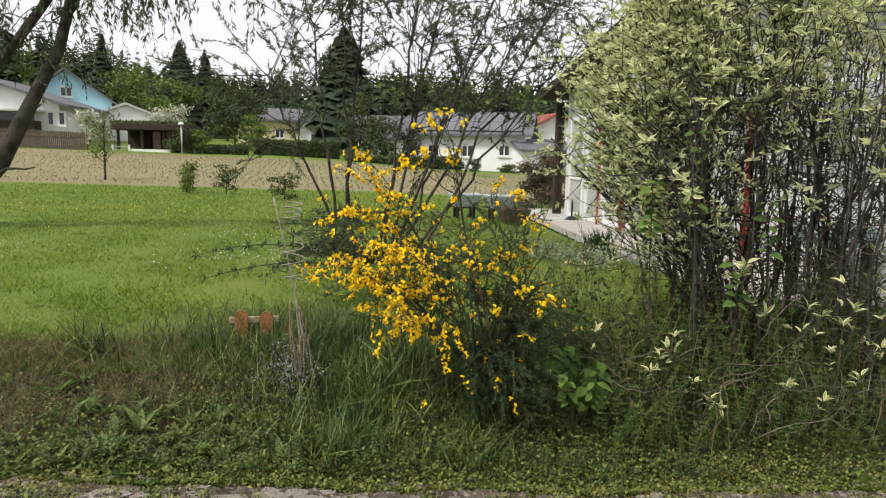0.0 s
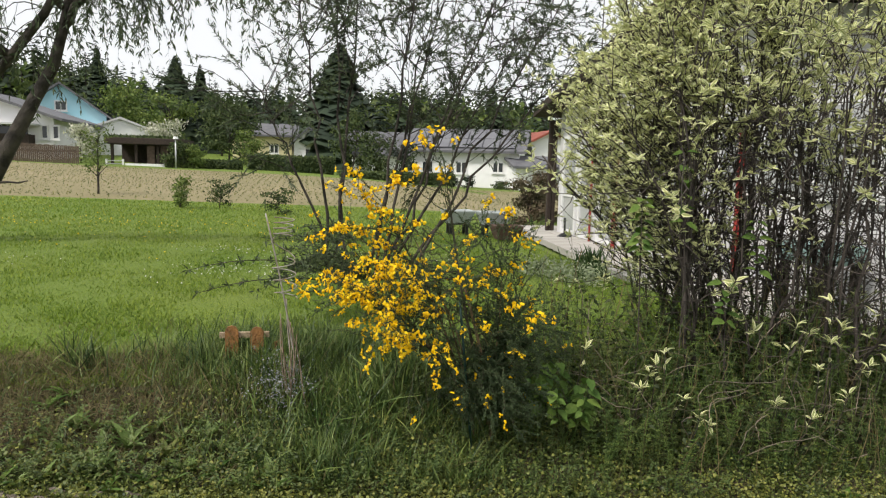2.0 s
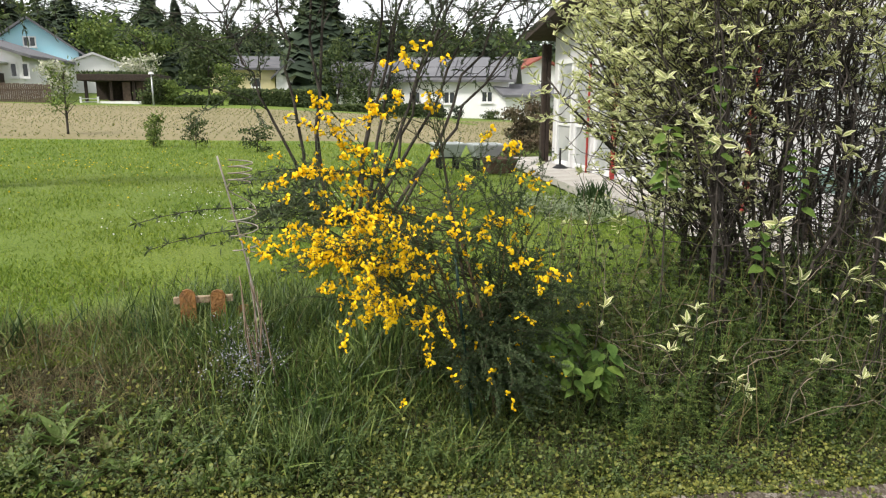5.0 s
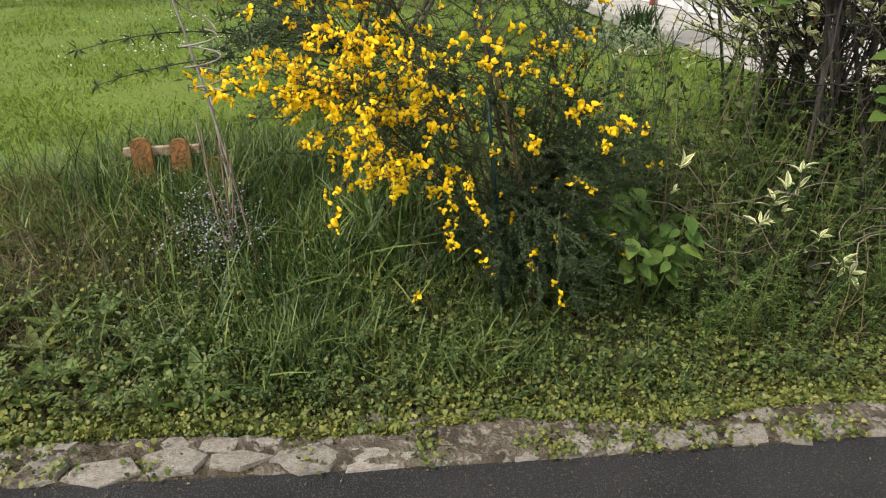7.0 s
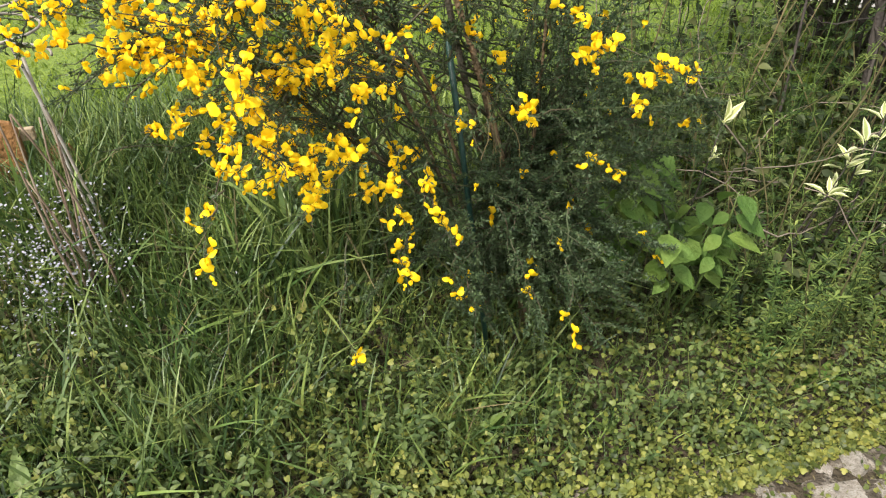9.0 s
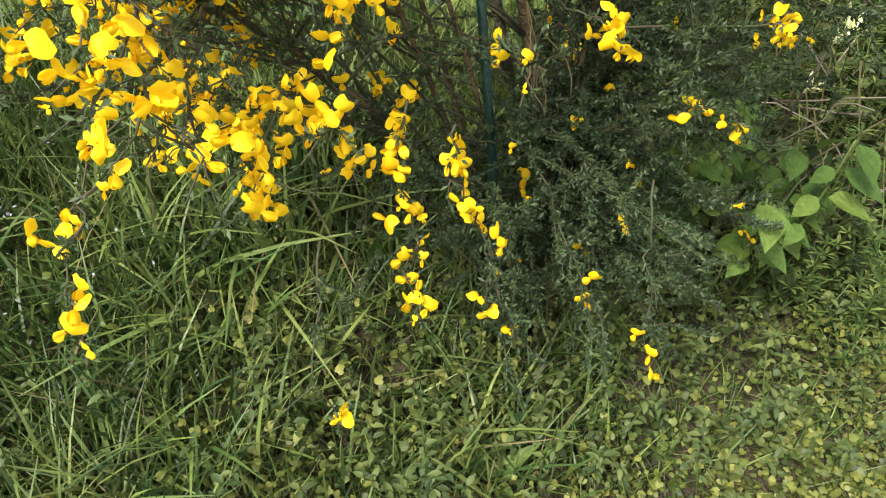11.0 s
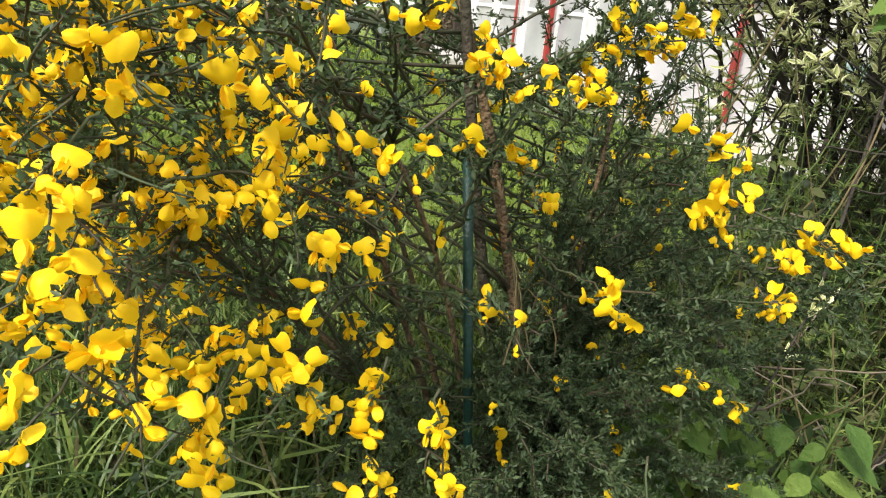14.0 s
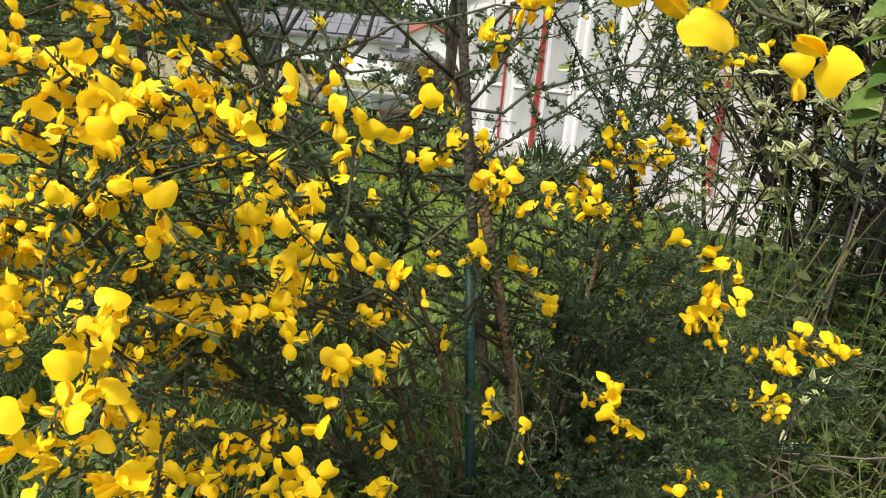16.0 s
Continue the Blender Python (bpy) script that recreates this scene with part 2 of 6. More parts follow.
class Soup:
    """Gathers many pieces into one mesh."""

    def __init__(self):
        self.v, self.l, self.s, self.m, self.n = [], [], [], [], 0

    def add(self, tv, tf, mats, ti=None):
        """Copies of a template (verts, faces) at k matrices of 3 x 4."""
        tv = np.asarray(tv, float)
        k = len(mats)
        if not k:
            return
        self.v.append((np.einsum("kij,nj->kni", mats[:, :, :3], tv) + mats[:, None, :, 3]).reshape(-1, 3))
        flat = np.concatenate([np.asarray(f) for f in tf])
        self.l.append(((self.n + np.arange(k) * len(tv))[:, None] + flat[None]).ravel())
        self.s.append(np.tile([len(f) for f in tf], k))
        self.m.append(np.tile(ti if ti is not None else np.zeros(len(tf), int), k))
        self.n += k * len(tv)

    def raw(self, v, f, mi=0):
        self.v.append(np.asarray(v, float))
        self.l.append(np.concatenate([np.asarray(q) for q in f]) + self.n)
        self.s.append(np.array([len(q) for q in f]))
        self.m.append(np.full(len(f), mi))
        self.n += len(v)

    def tube(self, pts, radii, sides=5, mi=0, cap=True):
        pts = np.asarray(pts, float)
        n = len(pts)
        radii = np.broadcast_to(np.asarray(radii, float), (n,))
        d = np.gradient(pts, axis=0)
        d /= np.linalg.norm(d, axis=1)[:, None] + 1e-12
        ref = np.array([0.31, 0.17, 0.94]) if abs(d[0] @ [0.31, 0.17, 0.94]) < 0.9 else np.array([1.0, 0, 0])
        u = np.cross(d, ref)
        u /= np.linalg.norm(u, axis=1)[:, None] + 1e-12
        w = np.cross(d, u)
        a = np.arange(sides) * 2 * np.pi / sides
        ring = pts[:, None] + radii[:, None, None] * (np.cos(a)[None, :, None] * u[:, None] + np.sin(a)[None, :, None] * w[:, None])
        i, j = np.meshgrid(np.arange(n - 1), np.arange(sides), indexing="ij")
        q = np.stack([i * sides + j, i * sides + (j + 1) % sides, (i + 1) * sides + (j + 1) % sides, (i + 1) * sides + j], -1).reshape(-1, 4)
        f = [*q]
        if cap:
            f += [np.arange(sides)[::-1], (n - 1) * sides + np.arange(sides)]
        self.raw(ring.reshape(-1, 3), f, mi)

    def mesh(self, name, mats, smooth=True):
        me = bpy.data.meshes.new(name)
        v, l, s = np.concatenate(self.v), np.concatenate(self.l), np.concatenate(self.s)
        me.vertices.add(len(v))
        me.vertices.foreach_set("co", v.astype(np.float32).ravel())
        me.loops.add(len(l))
        me.loops.foreach_set("vertex_index", l.astype(np.int32))
        me.polygons.add(len(s))
        me.polygons.foreach_set("loop_start", np.r_[0, np.cumsum(s)[:-1]].astype(np.int32))
        for m in mats:
            me.materials.append(m)
        me.polygons.foreach_set("material_index", np.concatenate(self.m).astype(np.int32))
        me.polygons.foreach_set("use_smooth", np.full(len(s), bool(smooth)))
        me.update(calc_edges=True)
        return me

    def thing(self, name, mats, parent=None, label="", category="", kind="", group="", smooth=True):
        ob = new(name, self.mesh(name, mats, smooth))
        if parent:
            ob.parent = parent
        return tagged(ob, label, category, group, kind)


def frames(pos, fwd, nrm, scale):
    """Matrices (k, 3, 4): y along fwd, z near nrm."""
    fwd = fwd / (np.linalg.norm(fwd, axis=1)[:, None] + 1e-12)
    x = np.cross(fwd, nrm)
    x /= np.linalg.norm(x, axis=1)[:, None] + 1e-12
    z = np.cross(x, fwd)
    s = np.broadcast_to(np.asarray(scale, float), (len(pos),))[:, None]
    return np.stack([x * s, fwd * s, z * s, pos], -1)


def unit(k, up=0.0, r=None):
    v = (r or rng).normal(size=(k, 3))
    v[:, 2] += up
    return v / np.linalg.norm(v, axis=1)[:, None]


def leaf(width, rows=4, fold=0.15, curl=0.2, stalk=0.0, power=0.8, cols=3):
    """A leaf one unit long: cols points across, folded along the midrib and curled down."""
    v, f, ti = [], [], []
    for i in range(rows + 1):
        t = i / rows
        half = width / 2 * math.sin(math.pi * min(1, t ** power * 0.985 + 0.015)) if 0 < i < rows else 0.004
        for c in range(cols):
            s = 2 * c / (cols - 1) - 1
            v.append((s * half, stalk + t, abs(s) * half * fold * 2 - curl * t * t))
    for i in range(rows):
        for c in range(cols - 1):
            a = i * cols + c
            f.append((a, a + 1, a + cols + 1, a + cols))
            ti.append(1 if cols == 5 and (c in (0, 3)) else 0)
    return np.array(v), f, np.array(ti)


def bezier(p0, p1, p2, n=9):
    t = np.linspace(0, 1, n)[:, None]
    p0, p1, p2 = (np.asarray(p, float) for p in (p0, p1, p2))
    return (1 - t) ** 2 * p0 + 2 * t * (1 - t) * p1 + t * t * p2


def wander(p, d, length, n, bend=0.2, lift=0.0, r=None):
    """A crooked shoot from p along d; lift bends it up or, if negative, down."""
    r = r or rng
    d = np.asarray(d, float)
    d = d / np.linalg.norm(d)
    pts = [np.asarray(p, float)]
    for _ in range(n):
        d = d + r.normal(size=3) * bend / n ** 0.5 + np.array([0, 0, lift / n])
        d = d / np.linalg.norm(d)
        pts.append(pts[-1] + d * length / n)
    return np.array(pts)


def at_path(pts, t):
    """Points and directions at fractions t of a path."""
    k = np.clip(np.asarray(t) * (len(pts) - 1), 0, len(pts) - 1.001)
    i = k.astype(int)
    a = (k - i)[:, None]
    return pts[i] * (1 - a) + pts[i + 1] * a, pts[i + 1] - pts[i]


def empty(name, loc=(0, 0, 0), label="", category="", group="", kind=""):
    ob = new(name)
    ob.location = loc
    ob.empty_display_size = 0.1
    return tagged(ob, label, category, group, kind)


def part(name, bm, mat, parent, label="", smooth=False, kind=""):
    """Links a bmesh as one mesh object under a thing or a part."""
    me = bpy.data.meshes.new(name)
    bm.normal_update()
    bm.to_mesh(me)
    bm.free()
    for m in mat if isinstance(mat, (list, tuple)) else [mat]:
        me.materials.append(m)
    me.polygons.foreach_set("use_smooth", [smooth] * len(me.polygons))
    ob = new(name, me)
    if parent:
        ob.parent = parent
    return tagged(ob, label, kind=kind)


def box(x0, x1, y0, y1, z0, z1, bevel=0.0, bm=None):
    bm = bm or bmesh.new()
    m = Matrix.Translation(((x0 + x1) / 2, (y0 + y1) / 2, (z0 + z1) / 2)) @ Matrix.Diagonal((x1 - x0, y1 - y0, z1 - z0, 1))
    g = bmesh.ops.create_cube(bm, size=1, matrix=m)
    if bevel:
        edges = list({e for v in g["verts"] for e in v.link_edges})
        bmesh.ops.bevel(bm, geom=edges, offset=bevel, segments=2, affect="EDGES", profile=0.6)
    return bm


def prism(profile, a0, a1, axis="x"):
    """A solid of a closed profile (u, z), drawn along x or y."""
    bm = bmesh.new()
    ends = []
    for a in (a0, a1):
        ends.append([bm.verts.new((a, u, z) if axis == "x" else (u, a, z)) for u, z in profile])
    n = len(profile)
    bm.faces.new(ends[0])
    bm.faces.new(ends[1][::-1])
    for i in range(n):
        bm.faces.new((ends[0][i], ends[1][i], ends[1][(i + 1) % n], ends[0][(i + 1) % n]))
    bmesh.ops.recalc_face_normals(bm, faces=bm.faces)
    return bm


# ---- the lie of the land ----


def smooth01(t):
    t = np.clip(t, 0, 1)
    return t * t * (3 - 2 * t)


def z_road(x):
    u = np.asarray(x, float) - 0.3
    return -0.085 * 12 * np.tanh(u / 12) + (-0.013 * u + 0.015 * u * u) * np.exp(-(u / 2.2) ** 2)


def z_lawn(x):
    x = np.asarray(x, float)
    r = np.clip(x, 0, 9)
    return 0.45 - 0.02 * 25 * np.tanh(x / 25) - 0.006 * r * r + 0.0002 * r ** 3


def ground_z(x, y):
    x, y = np.asarray(x, float), np.asarray(y, float)
    low, high = z_road(x), z_lawn(x)
    high = high - 0.20 * smooth01((x - 3.1) / 0.9) * smooth01((y - 2.5) / 2.0) * (1 - smooth01((y - 14) / 3))
    z = low + (high - low) * smooth01((y - 0.15) / 1.5)
    z = z + (0.42 - 0.012 * 30 * np.tanh(x / 30)) * np.clip((y - 17) / 21, 0, 1)
    z = z + 1.2 * smooth01((y - 40) / 30) * (1 - 0.8 * smooth01((x + 4) / 12))
    z = z + 6.0 * smooth01((y - 70) / 130)
    return z


def sheet(xs, ys, zf):
    x, y = np.meshgrid(xs, ys, indexing="ij")
    v = np.stack([x, y, zf(x, y)], -1).reshape(-1, 3)
    ny = len(ys)
    i, j = np.meshgrid(np.arange(len(xs) - 1), np.arange(ny - 1), indexing="ij")
    q = np.stack([i * ny + j, (i + 1) * ny + j, (i + 1) * ny + j + 1, i * ny + j + 1], -1).reshape(-1, 4)
    return v, [*q]


def rough_ground(x, y):
    z = ground_z(x, y)
    near = (np.abs(x) < 9) & (y > 0.2) & (y < 9)
    wob = 0.015 * np.sin(3.1 * x + 1.7 * y) * np.sin(2.3 * y - 1.1 * x) + 0.01 * np.sin(7.7 * x) * np.sin(6.1 * y + 2 * x)
    return z + np.where(near, wob * np.clip((y - 0.2) / 0.3, 0, 1), 0) - np.where((y > 0.01) & (y < 0.3), 0.004, 0.012)


gx = np.unique(np.r_[[-4000, -1500, -700, -400, -250], np.arange(-150, 151, 10), np.arange(-40, 41, 2), np.arange(-8, 8.01, 0.2)])
gy = np.unique(np.r_[[-4000, -1500, -500, -200, -100, -40, -20, -10, -5.6, -3, -1, -0.05, 0.02], np.arange(0.1, 4, 0.12), np.arange(4, 20, 0.5),
                     np.arange(20, 80, 2), np.arange(80, 260, 10), [320, 450, 700, 1200, 2000, 4000]])
g = Soup()
v, f = sheet(gx, gy, rough_ground)
g.raw(v, f)
ground = g.thing("ground", [M["lawn"]], label="gently sloping ground of lawn and bare verge soil", category="ground", kind="structure")

g = Soup()
v, f = sheet(np.unique(np.r_[np.arange(-60, 61, 3), np.arange(-6, 6.1, 0.5)]), np.array([-5.5, -4, -2.5, -1.2, -0.4, 0.0]), lambda x, y: z_road(x) - 0.004 + 0 * y)
g.raw(v, f)
road = g.thing("road", [M["asphalt"]], label="narrow dark asphalt lane, worn and slightly sloping", category="road", kind="structure")

g = Soup()
v, f = sheet(np.arange(-45, 30.1, 1.5), np.unique(np.r_[np.arange(17, 38.6, 0.75)]), lambda x, y: ground_z(x, y) - 0.03 + (0.05 + 0.02 * np.sin(y * 9 + 0.4 * x)) * np.clip((y - 17) / 0.75, 0, 1))
g.raw(v, f)
field = g.thing("field", [M["field"]], label="ploughed brown field with rows of young crop", category="field", kind="structure")

# ---- distance: houses, woods ----


def window(parent, x, y, z0, z1, w, axis="x", out=-1, cross=True):
    """A framed window on a wall that faces -y (axis x) or -x (axis y)."""
    def bx(a0, a1, d0, d1, z0_, z1_, bm=None):
        lo, hi = sorted((out * d0, out * d1))
        return box(x + a0, x + a1, y + lo, y + hi, z0_, z1_, 0, bm) if axis == "x" else box(x + lo, x + hi, y + a0, y + a1, z0_, z1_, 0, bm)
    t = 0.09
    bm = bx(0, w, -0.02, 0.06, z0, z0 + t)
    bx(0, w, -0.02, 0.06, z1 - t, z1, bm)
    bx(0, t, -0.02, 0.057, z0 + t, z1 - t, bm)
    bx(w - t, w, -0.02, 0.057, z0 + t, z1 - t, bm)
    if cross:
        bx(w / 2 - 0.04, w / 2 + 0.04, -0.02, 0.055, z0 + t, z1 - t, bm)
    win = part("window", bm, M["frame"], parent)
    part("pane", bx(t, w - t, -0.03, 0.02, z0 + t, z1 - t), M["glass"], win)
    part("sill", bx(-0.05, w + 0.05, -0.02, 0.12, z0 - 0.07, z0 - 0.002), M["frame"], win)
    return win


def gable_house(name, x0, x1, y0, y1, zb, ze, zr, ridge, wall, roof, label, over=0.5, thick=0.18, category="house"):
    """Walls with gables, a roof of two slabs with overhang; ridge along x or y."""
    ob = empty(name, ((x0 + x1) / 2, (y0 + y1) / 2, zb), label, category)
    inv = Matrix.Translation(-ob.location)
    u0, u1, a0, a1 = (y0, y1, x0, x1) if ridge == "x" else (x0, x1, y0, y1)
    mid = (u0 + u1) / 2
    prof = [(u0, zb - 1.5), (u1, zb - 1.5), (u1, ze), (mid, zr), (u0, ze)]
    w = part("wall", prism(prof, a0, a1, ridge), wall, ob)
    sl = (zr - ze) / (mid - u0)
    roofs = []
    for s, e in ((-1, u0), (1, u1)):
        eo, zo = e + s * over, ze - sl * over
        p = [(eo, zo + 0.012), (mid, zr + 0.012), (mid, zr + thick), (eo, zo + thick)]
        roofs.append(part("roof", prism(p, a0 - over, a1 + over, ridge), roof, ob))
    for c in (w, *roofs):
        c.matrix_parent_inverse = inv
    return ob, roofs


def settle(ob):
    """Keep the parts of a thing where they were drawn, whatever its base."""
    for c in ob.children:
        c.matrix_parent_inverse = Matrix.Translation(-ob.location)


# white bungalow with solar panels
h, roofs = gable_house("bungalow", 6.8, 14.7, 46, 52, 0.5, 2.9, 4.35, "x", M["white"], M["slate"], "white rendered bungalow with solar panels on a grey roof", 0.55)
window(h, 10.1, 46, 1.15, 2.05, 0.9)
window(h, 12.8, 46, 1.25, 2.07, 0.85)
window(h, 7.6, 46, 1.15, 2.05, 0.9)
tilt = math.atan2(1.45, 3.0)
for i in range(6):
    for j in range(2):
        bm = box(0, 1.15, 0, 1.5, 0.0, 0.05, 0.01)
        bmesh.ops.transform(bm, matrix=Matrix.Translation((7.2 + i * 1.22, 45.75 + j * 1.42, 2.9 - 0.25 * math.tan(tilt) + 0.25 + j * 1.42 * math.tan(tilt))) @ Matrix.Rotation(tilt, 4, "X"), verts=bm.verts)
        part("solar_panel", bm, M["panel"], h)
settle(h)
h.location.x, h.location.y, h.rotation_euler.z = h.location.x + 1.3, h.location.y + 0.46, radians(-22)
# red-roofed house behind, and the annex
h, _ = gable_house("red_roofed_house", 15.5, 24, 53, 62, 0.6, 2.5, 4.7, "y", M["white"], M["redroof"], "white house with a red tiled roof behind the bungalow")
window(h, 18, 53, 1.2, 2.2, 1.0)
settle(h)
an = empty("annex", (15.6, 45.2, 0.3), "white flat annex with a grey monopitch roof", "annex")
part("wall", box(13.9, 17.6, 43.6, 45.98, -1, 1.72), M["white"], an)
part("roof", prism([(43.2, 1.62), (46.2, 2.42), (46.2, 2.56), (43.2, 1.78)], 13.6, 17.8, "x"), M["slate"], an)
window(an, 15.3, 43.6, 1.1, 1.4, 0.8, cross=False)
settle(an)
# neighbours up the slope
h, _ = gable_house("timber_balcony_house", -26.4, -16.1, 46, 54, 2.2, 4.1, 5.75, "y", M["white"], M["slate"], "white house with dark timber balcony and grey roof", 0.7)
part("balcony", box(-27, -17.2, 44.9, 45.99, 2.3, 3.0, 0.02), M["darkwood"], h)
part("glazing", box(-26.2, -17.6, 45.95, 45.985, 3.0, 3.5), M["glass"], h, "dark glazing behind the balcony")
part("canopy", box(-27, -16.9, 44.4, 45.97, 3.55, 3.68, 0.02), M["paleroof"], h)
window(h, -16.85, 46, 2.75, 3.65, 0.45, cross=False)
window(h, -16.2, 46, 2.75, 3.65, 0.45, cross=False)
window(h, -21.5, 46, 2.9, 3.5, 1.6)
settle(h)
h, _ = gable_house("pale_blue_house", -23.4, -16.9, 58, 67, 3.2, 5.0, 7.35, "y", M["blue"], M["slate"], "pale blue gabled house with a grey roof", 0.6)
window(h, -20.6, 58, 5.3, 6.1, 0.9)
window(h, -19.2, 58, 3.5, 4.5, 1.0)
settle(h)
h.rotation_euler.z = radians(10)
h, _ = gable_house("low_white_hall", -17.2, -12.6, 55, 63, 2.2, 3.75, 4.65, "y", M["white"], M["paleroof"], "low white building with a shallow gable", 0.25)
settle(h)
h.rotation_euler.z = radians(9)
h, _ = gable_house("cream_house", -6.5, -1.4, 60, 68, 2.0, 3.95, 5.0, "x", M["yellow"], M["slate"], "cream house with grey roof behind a hedge", 0.5)
window(h, -5.6, 60, 2.4, 3.2, 0.8)
window(h, -3.4, 60, 2.4, 3.2, 0.8)
settle(h)
h, _ = gable_house("grey_roofed_house", -1.3, 1.2, 58.5, 66, 2.0, 3.4, 4.6, "y", M["white"], M["slate"], "small white house with grey roof beside the cream house", 0.4)
window(h, -0.4, 58.5, 2.1, 2.9, 0.8)
settle(h)
h, _ = gable_house("long_roofed_house", 3.5, 9.5, 52.5, 58, 0.8, 2.6, 4.2, "x", M["white"], M["slate"], "low house with a long grey roof", 0.5)
window(h, 5.2, 52.5, 1.4, 2.2, 0.9)
settle(h)

# carport with grown-over flat roof
cp = empty("carport", (-10.6, 45, 1.1), "dark timber carport with a planted flat roof", "carport")
part("roof", box(-12.6, -7.9, 43.8, 48, 2.55, 2.95, 0.05), M["darkwood"], cp)
gr = Soup()
k = 900
p = np.stack([rng.uniform(-12.6, -7.9, k), rng.uniform(43.8, 46, k), np.full(k, 2.95)], -1)
lv, lf, _ = leaf(0.5, 2)
gr.add(lv, lf, frames(p, unit(k, 1.5), unit(k), rng.uniform(0.1, 0.28, k)))
gr.thing("roof_plants", [M["crown"]], cp, "low green roof planting")
part("back_wall", box(-12.5, -8.0, 47.7, 47.9, 0, 2.55), M["darkwood"], cp)
for i, xx in enumerate((-12.3, -10.9, -9.6, -8.2)):
    part("post", box(xx, xx + 0.16, 44.1, 44.26, 0.2, 2.548), M["darkwood"], cp)
part("panel", box(-10.2, -9.75, 44.28, 44.4, 1.2, 2.5), M["fencewood"], cp, "brown door panel")
part("panel", box(-9.4, -8.95, 44.28, 44.4, 1.2, 2.5), M["fencewood"], cp, "brown door panel")
part("low_wall", box(-11.3, -9.0, 43.3, 43.5, 0.2, 1.36, 0.01), M["white"], cp, "low white wall")
settle(cp)
gt = empty("low_gate", (-11.6, 43.3, 1.0), "low pale metal garden gate beside the carport", "gate")
for xx in (-12.4, -11.45):
    part("post", box(xx, xx + 0.1, 43.25, 43.35, 0.8, 1.62, 0.01), M["frame"], gt)
for zz in (1.12, 1.3, 1.48):
    part("bar", box(-12.298, -11.452, 43.28, 43.32, zz, zz + 0.05), M["steel"], gt)
settle(gt)

# board fence on the slope
fe = empty("board_fence", (-15.2, 42, 1.6), "weathered grey board fence along the garden edge", "fence")
for i in range(58):
    xx = -19.6 + i * 0.105
    zz = 1.72 - 0.035 * (xx + 16.8)
    part("board", box(xx, xx + 0.085, 42.0, 42.03, zz - 0.35, zz + 0.66 + 0.05 * rng.random()), M["fencewood"], fe)
part("rail", box(-19.6, -13.5, 42.035, 42.09, 1.95, 2.05), M["fencewood"], fe)
settle(fe)

# street lamp
la = empty("street_lamp", (-8.1, 42, 1.0), "slim grey street lamp with a flat head", "street lamp")
bm = bmesh.new()
bmesh.ops.create_cone(bm, cap_ends=True, segments=12, radius1=0.055, radius2=0.04, depth=2.1, matrix=Matrix.Translation((-8.1, 42, 1.85)))
part("pole", bm, M["steel"], la, smooth=True)
bm = bmesh.new()
bmesh.ops.create_cone(bm, cap_ends=True, segments=16, radius1=0.17, radius2=0.10, depth=0.14, matrix=Matrix.Translation((-8.1, 42, 2.97)))
part("head", bm, M["frame"], la, "pale lamp head")
settle(la)


def blob_leaves(soup, centre, radii, k, size, mi=0, r=None, power=0.45, width=0.55):
    """Clumps of leaves in an uneven ellipsoid."""
    r = r or rng
    d = unit(k, 0, r)
    lump = 1 + 0.22 * np.sin(3.1 * d[:, 0] + 7 * centre[0]) * np.sin(4.3 * d[:, 1] + 2.2 * d[:, 2] * 3) + 0.15 * np.sin(9 * d[:, 2] + 5 * d[:, 0])
    p = np.asarray(centre) + d * np.asarray(radii) * (r.random(k) ** power * lump)[:, None]
    lv_, lf_, _ = leaf(width, 2, 0.3, 0.25)
    soup.add(lv_, lf_, frames(p, unit(k, 0.3, r), d + unit(k, 0.6, r), r.uniform(0.6, 1.3, k) * size), np.full(len(lf_), mi))


def conifer(soup, base, h, rad, r, tiers=13, per=9, mi=0):
    """A spruce: a trunk with drooping, ragged boughs in tiers."""
    soup.tube([base, base + np.array([0, 0, h * 0.97])], [h * 0.016, 0.01], 5, 1, False)
    tv = np.array([(0, 0, 0), (0.42, 0.55, -0.10), (0, 1.0, -0.2), (-0.42, 0.55, -0.10), (0, 0.5, 0.12), (0.3, 0.9, -0.30), (-0.3, 0.9, -0.30)])
    tf = [(0, 1, 4), (1, 2, 4), (2, 3, 4), (3, 0, 4), (1, 5, 2), (3, 2, 6)]
    t = np.repeat(np.linspace(0.06, 0.99, tiers), per) + r.normal(size=tiers * per) * 0.02
    t = np.clip(t, 0.04, 0.995)
    a = r.uniform(0, 2 * np.pi, len(t))
    ln = rad * (1 - t) ** 0.85 * r.uniform(0.7, 1.2, len(t)) + 0.02 * h * 0.6
    p = base + np.stack([0 * t, 0 * t, t * h], -1)
    d = np.stack([np.cos(a), np.sin(a), -0.18 + 0.5 * t * t], -1)
    soup.add(tv, tf, frames(p, d, np.tile([0, 0, 1.0], (len(t), 1)), ln), np.full(len(tf), mi))


def broadleaf(soup, base, h, rad, r, k=220, size=0.9, mi=0):
    soup.tube([base, base + np.array([0.03 * h, 0, h * 0.5]), base + np.array([0, 0.02 * h, h * 0.85])], [h * 0.022, h * 0.015, 0.02], 5, 1, False)
    for _ in range(4):
        c = base + np.array([r.normal() * rad * 0.35, r.normal() * rad * 0.35, h * r.uniform(0.42, 0.78)])
        blob_leaves(soup, c, (rad * 0.72, rad * 0.72, h * 0.24), k // 4, size, mi, r)


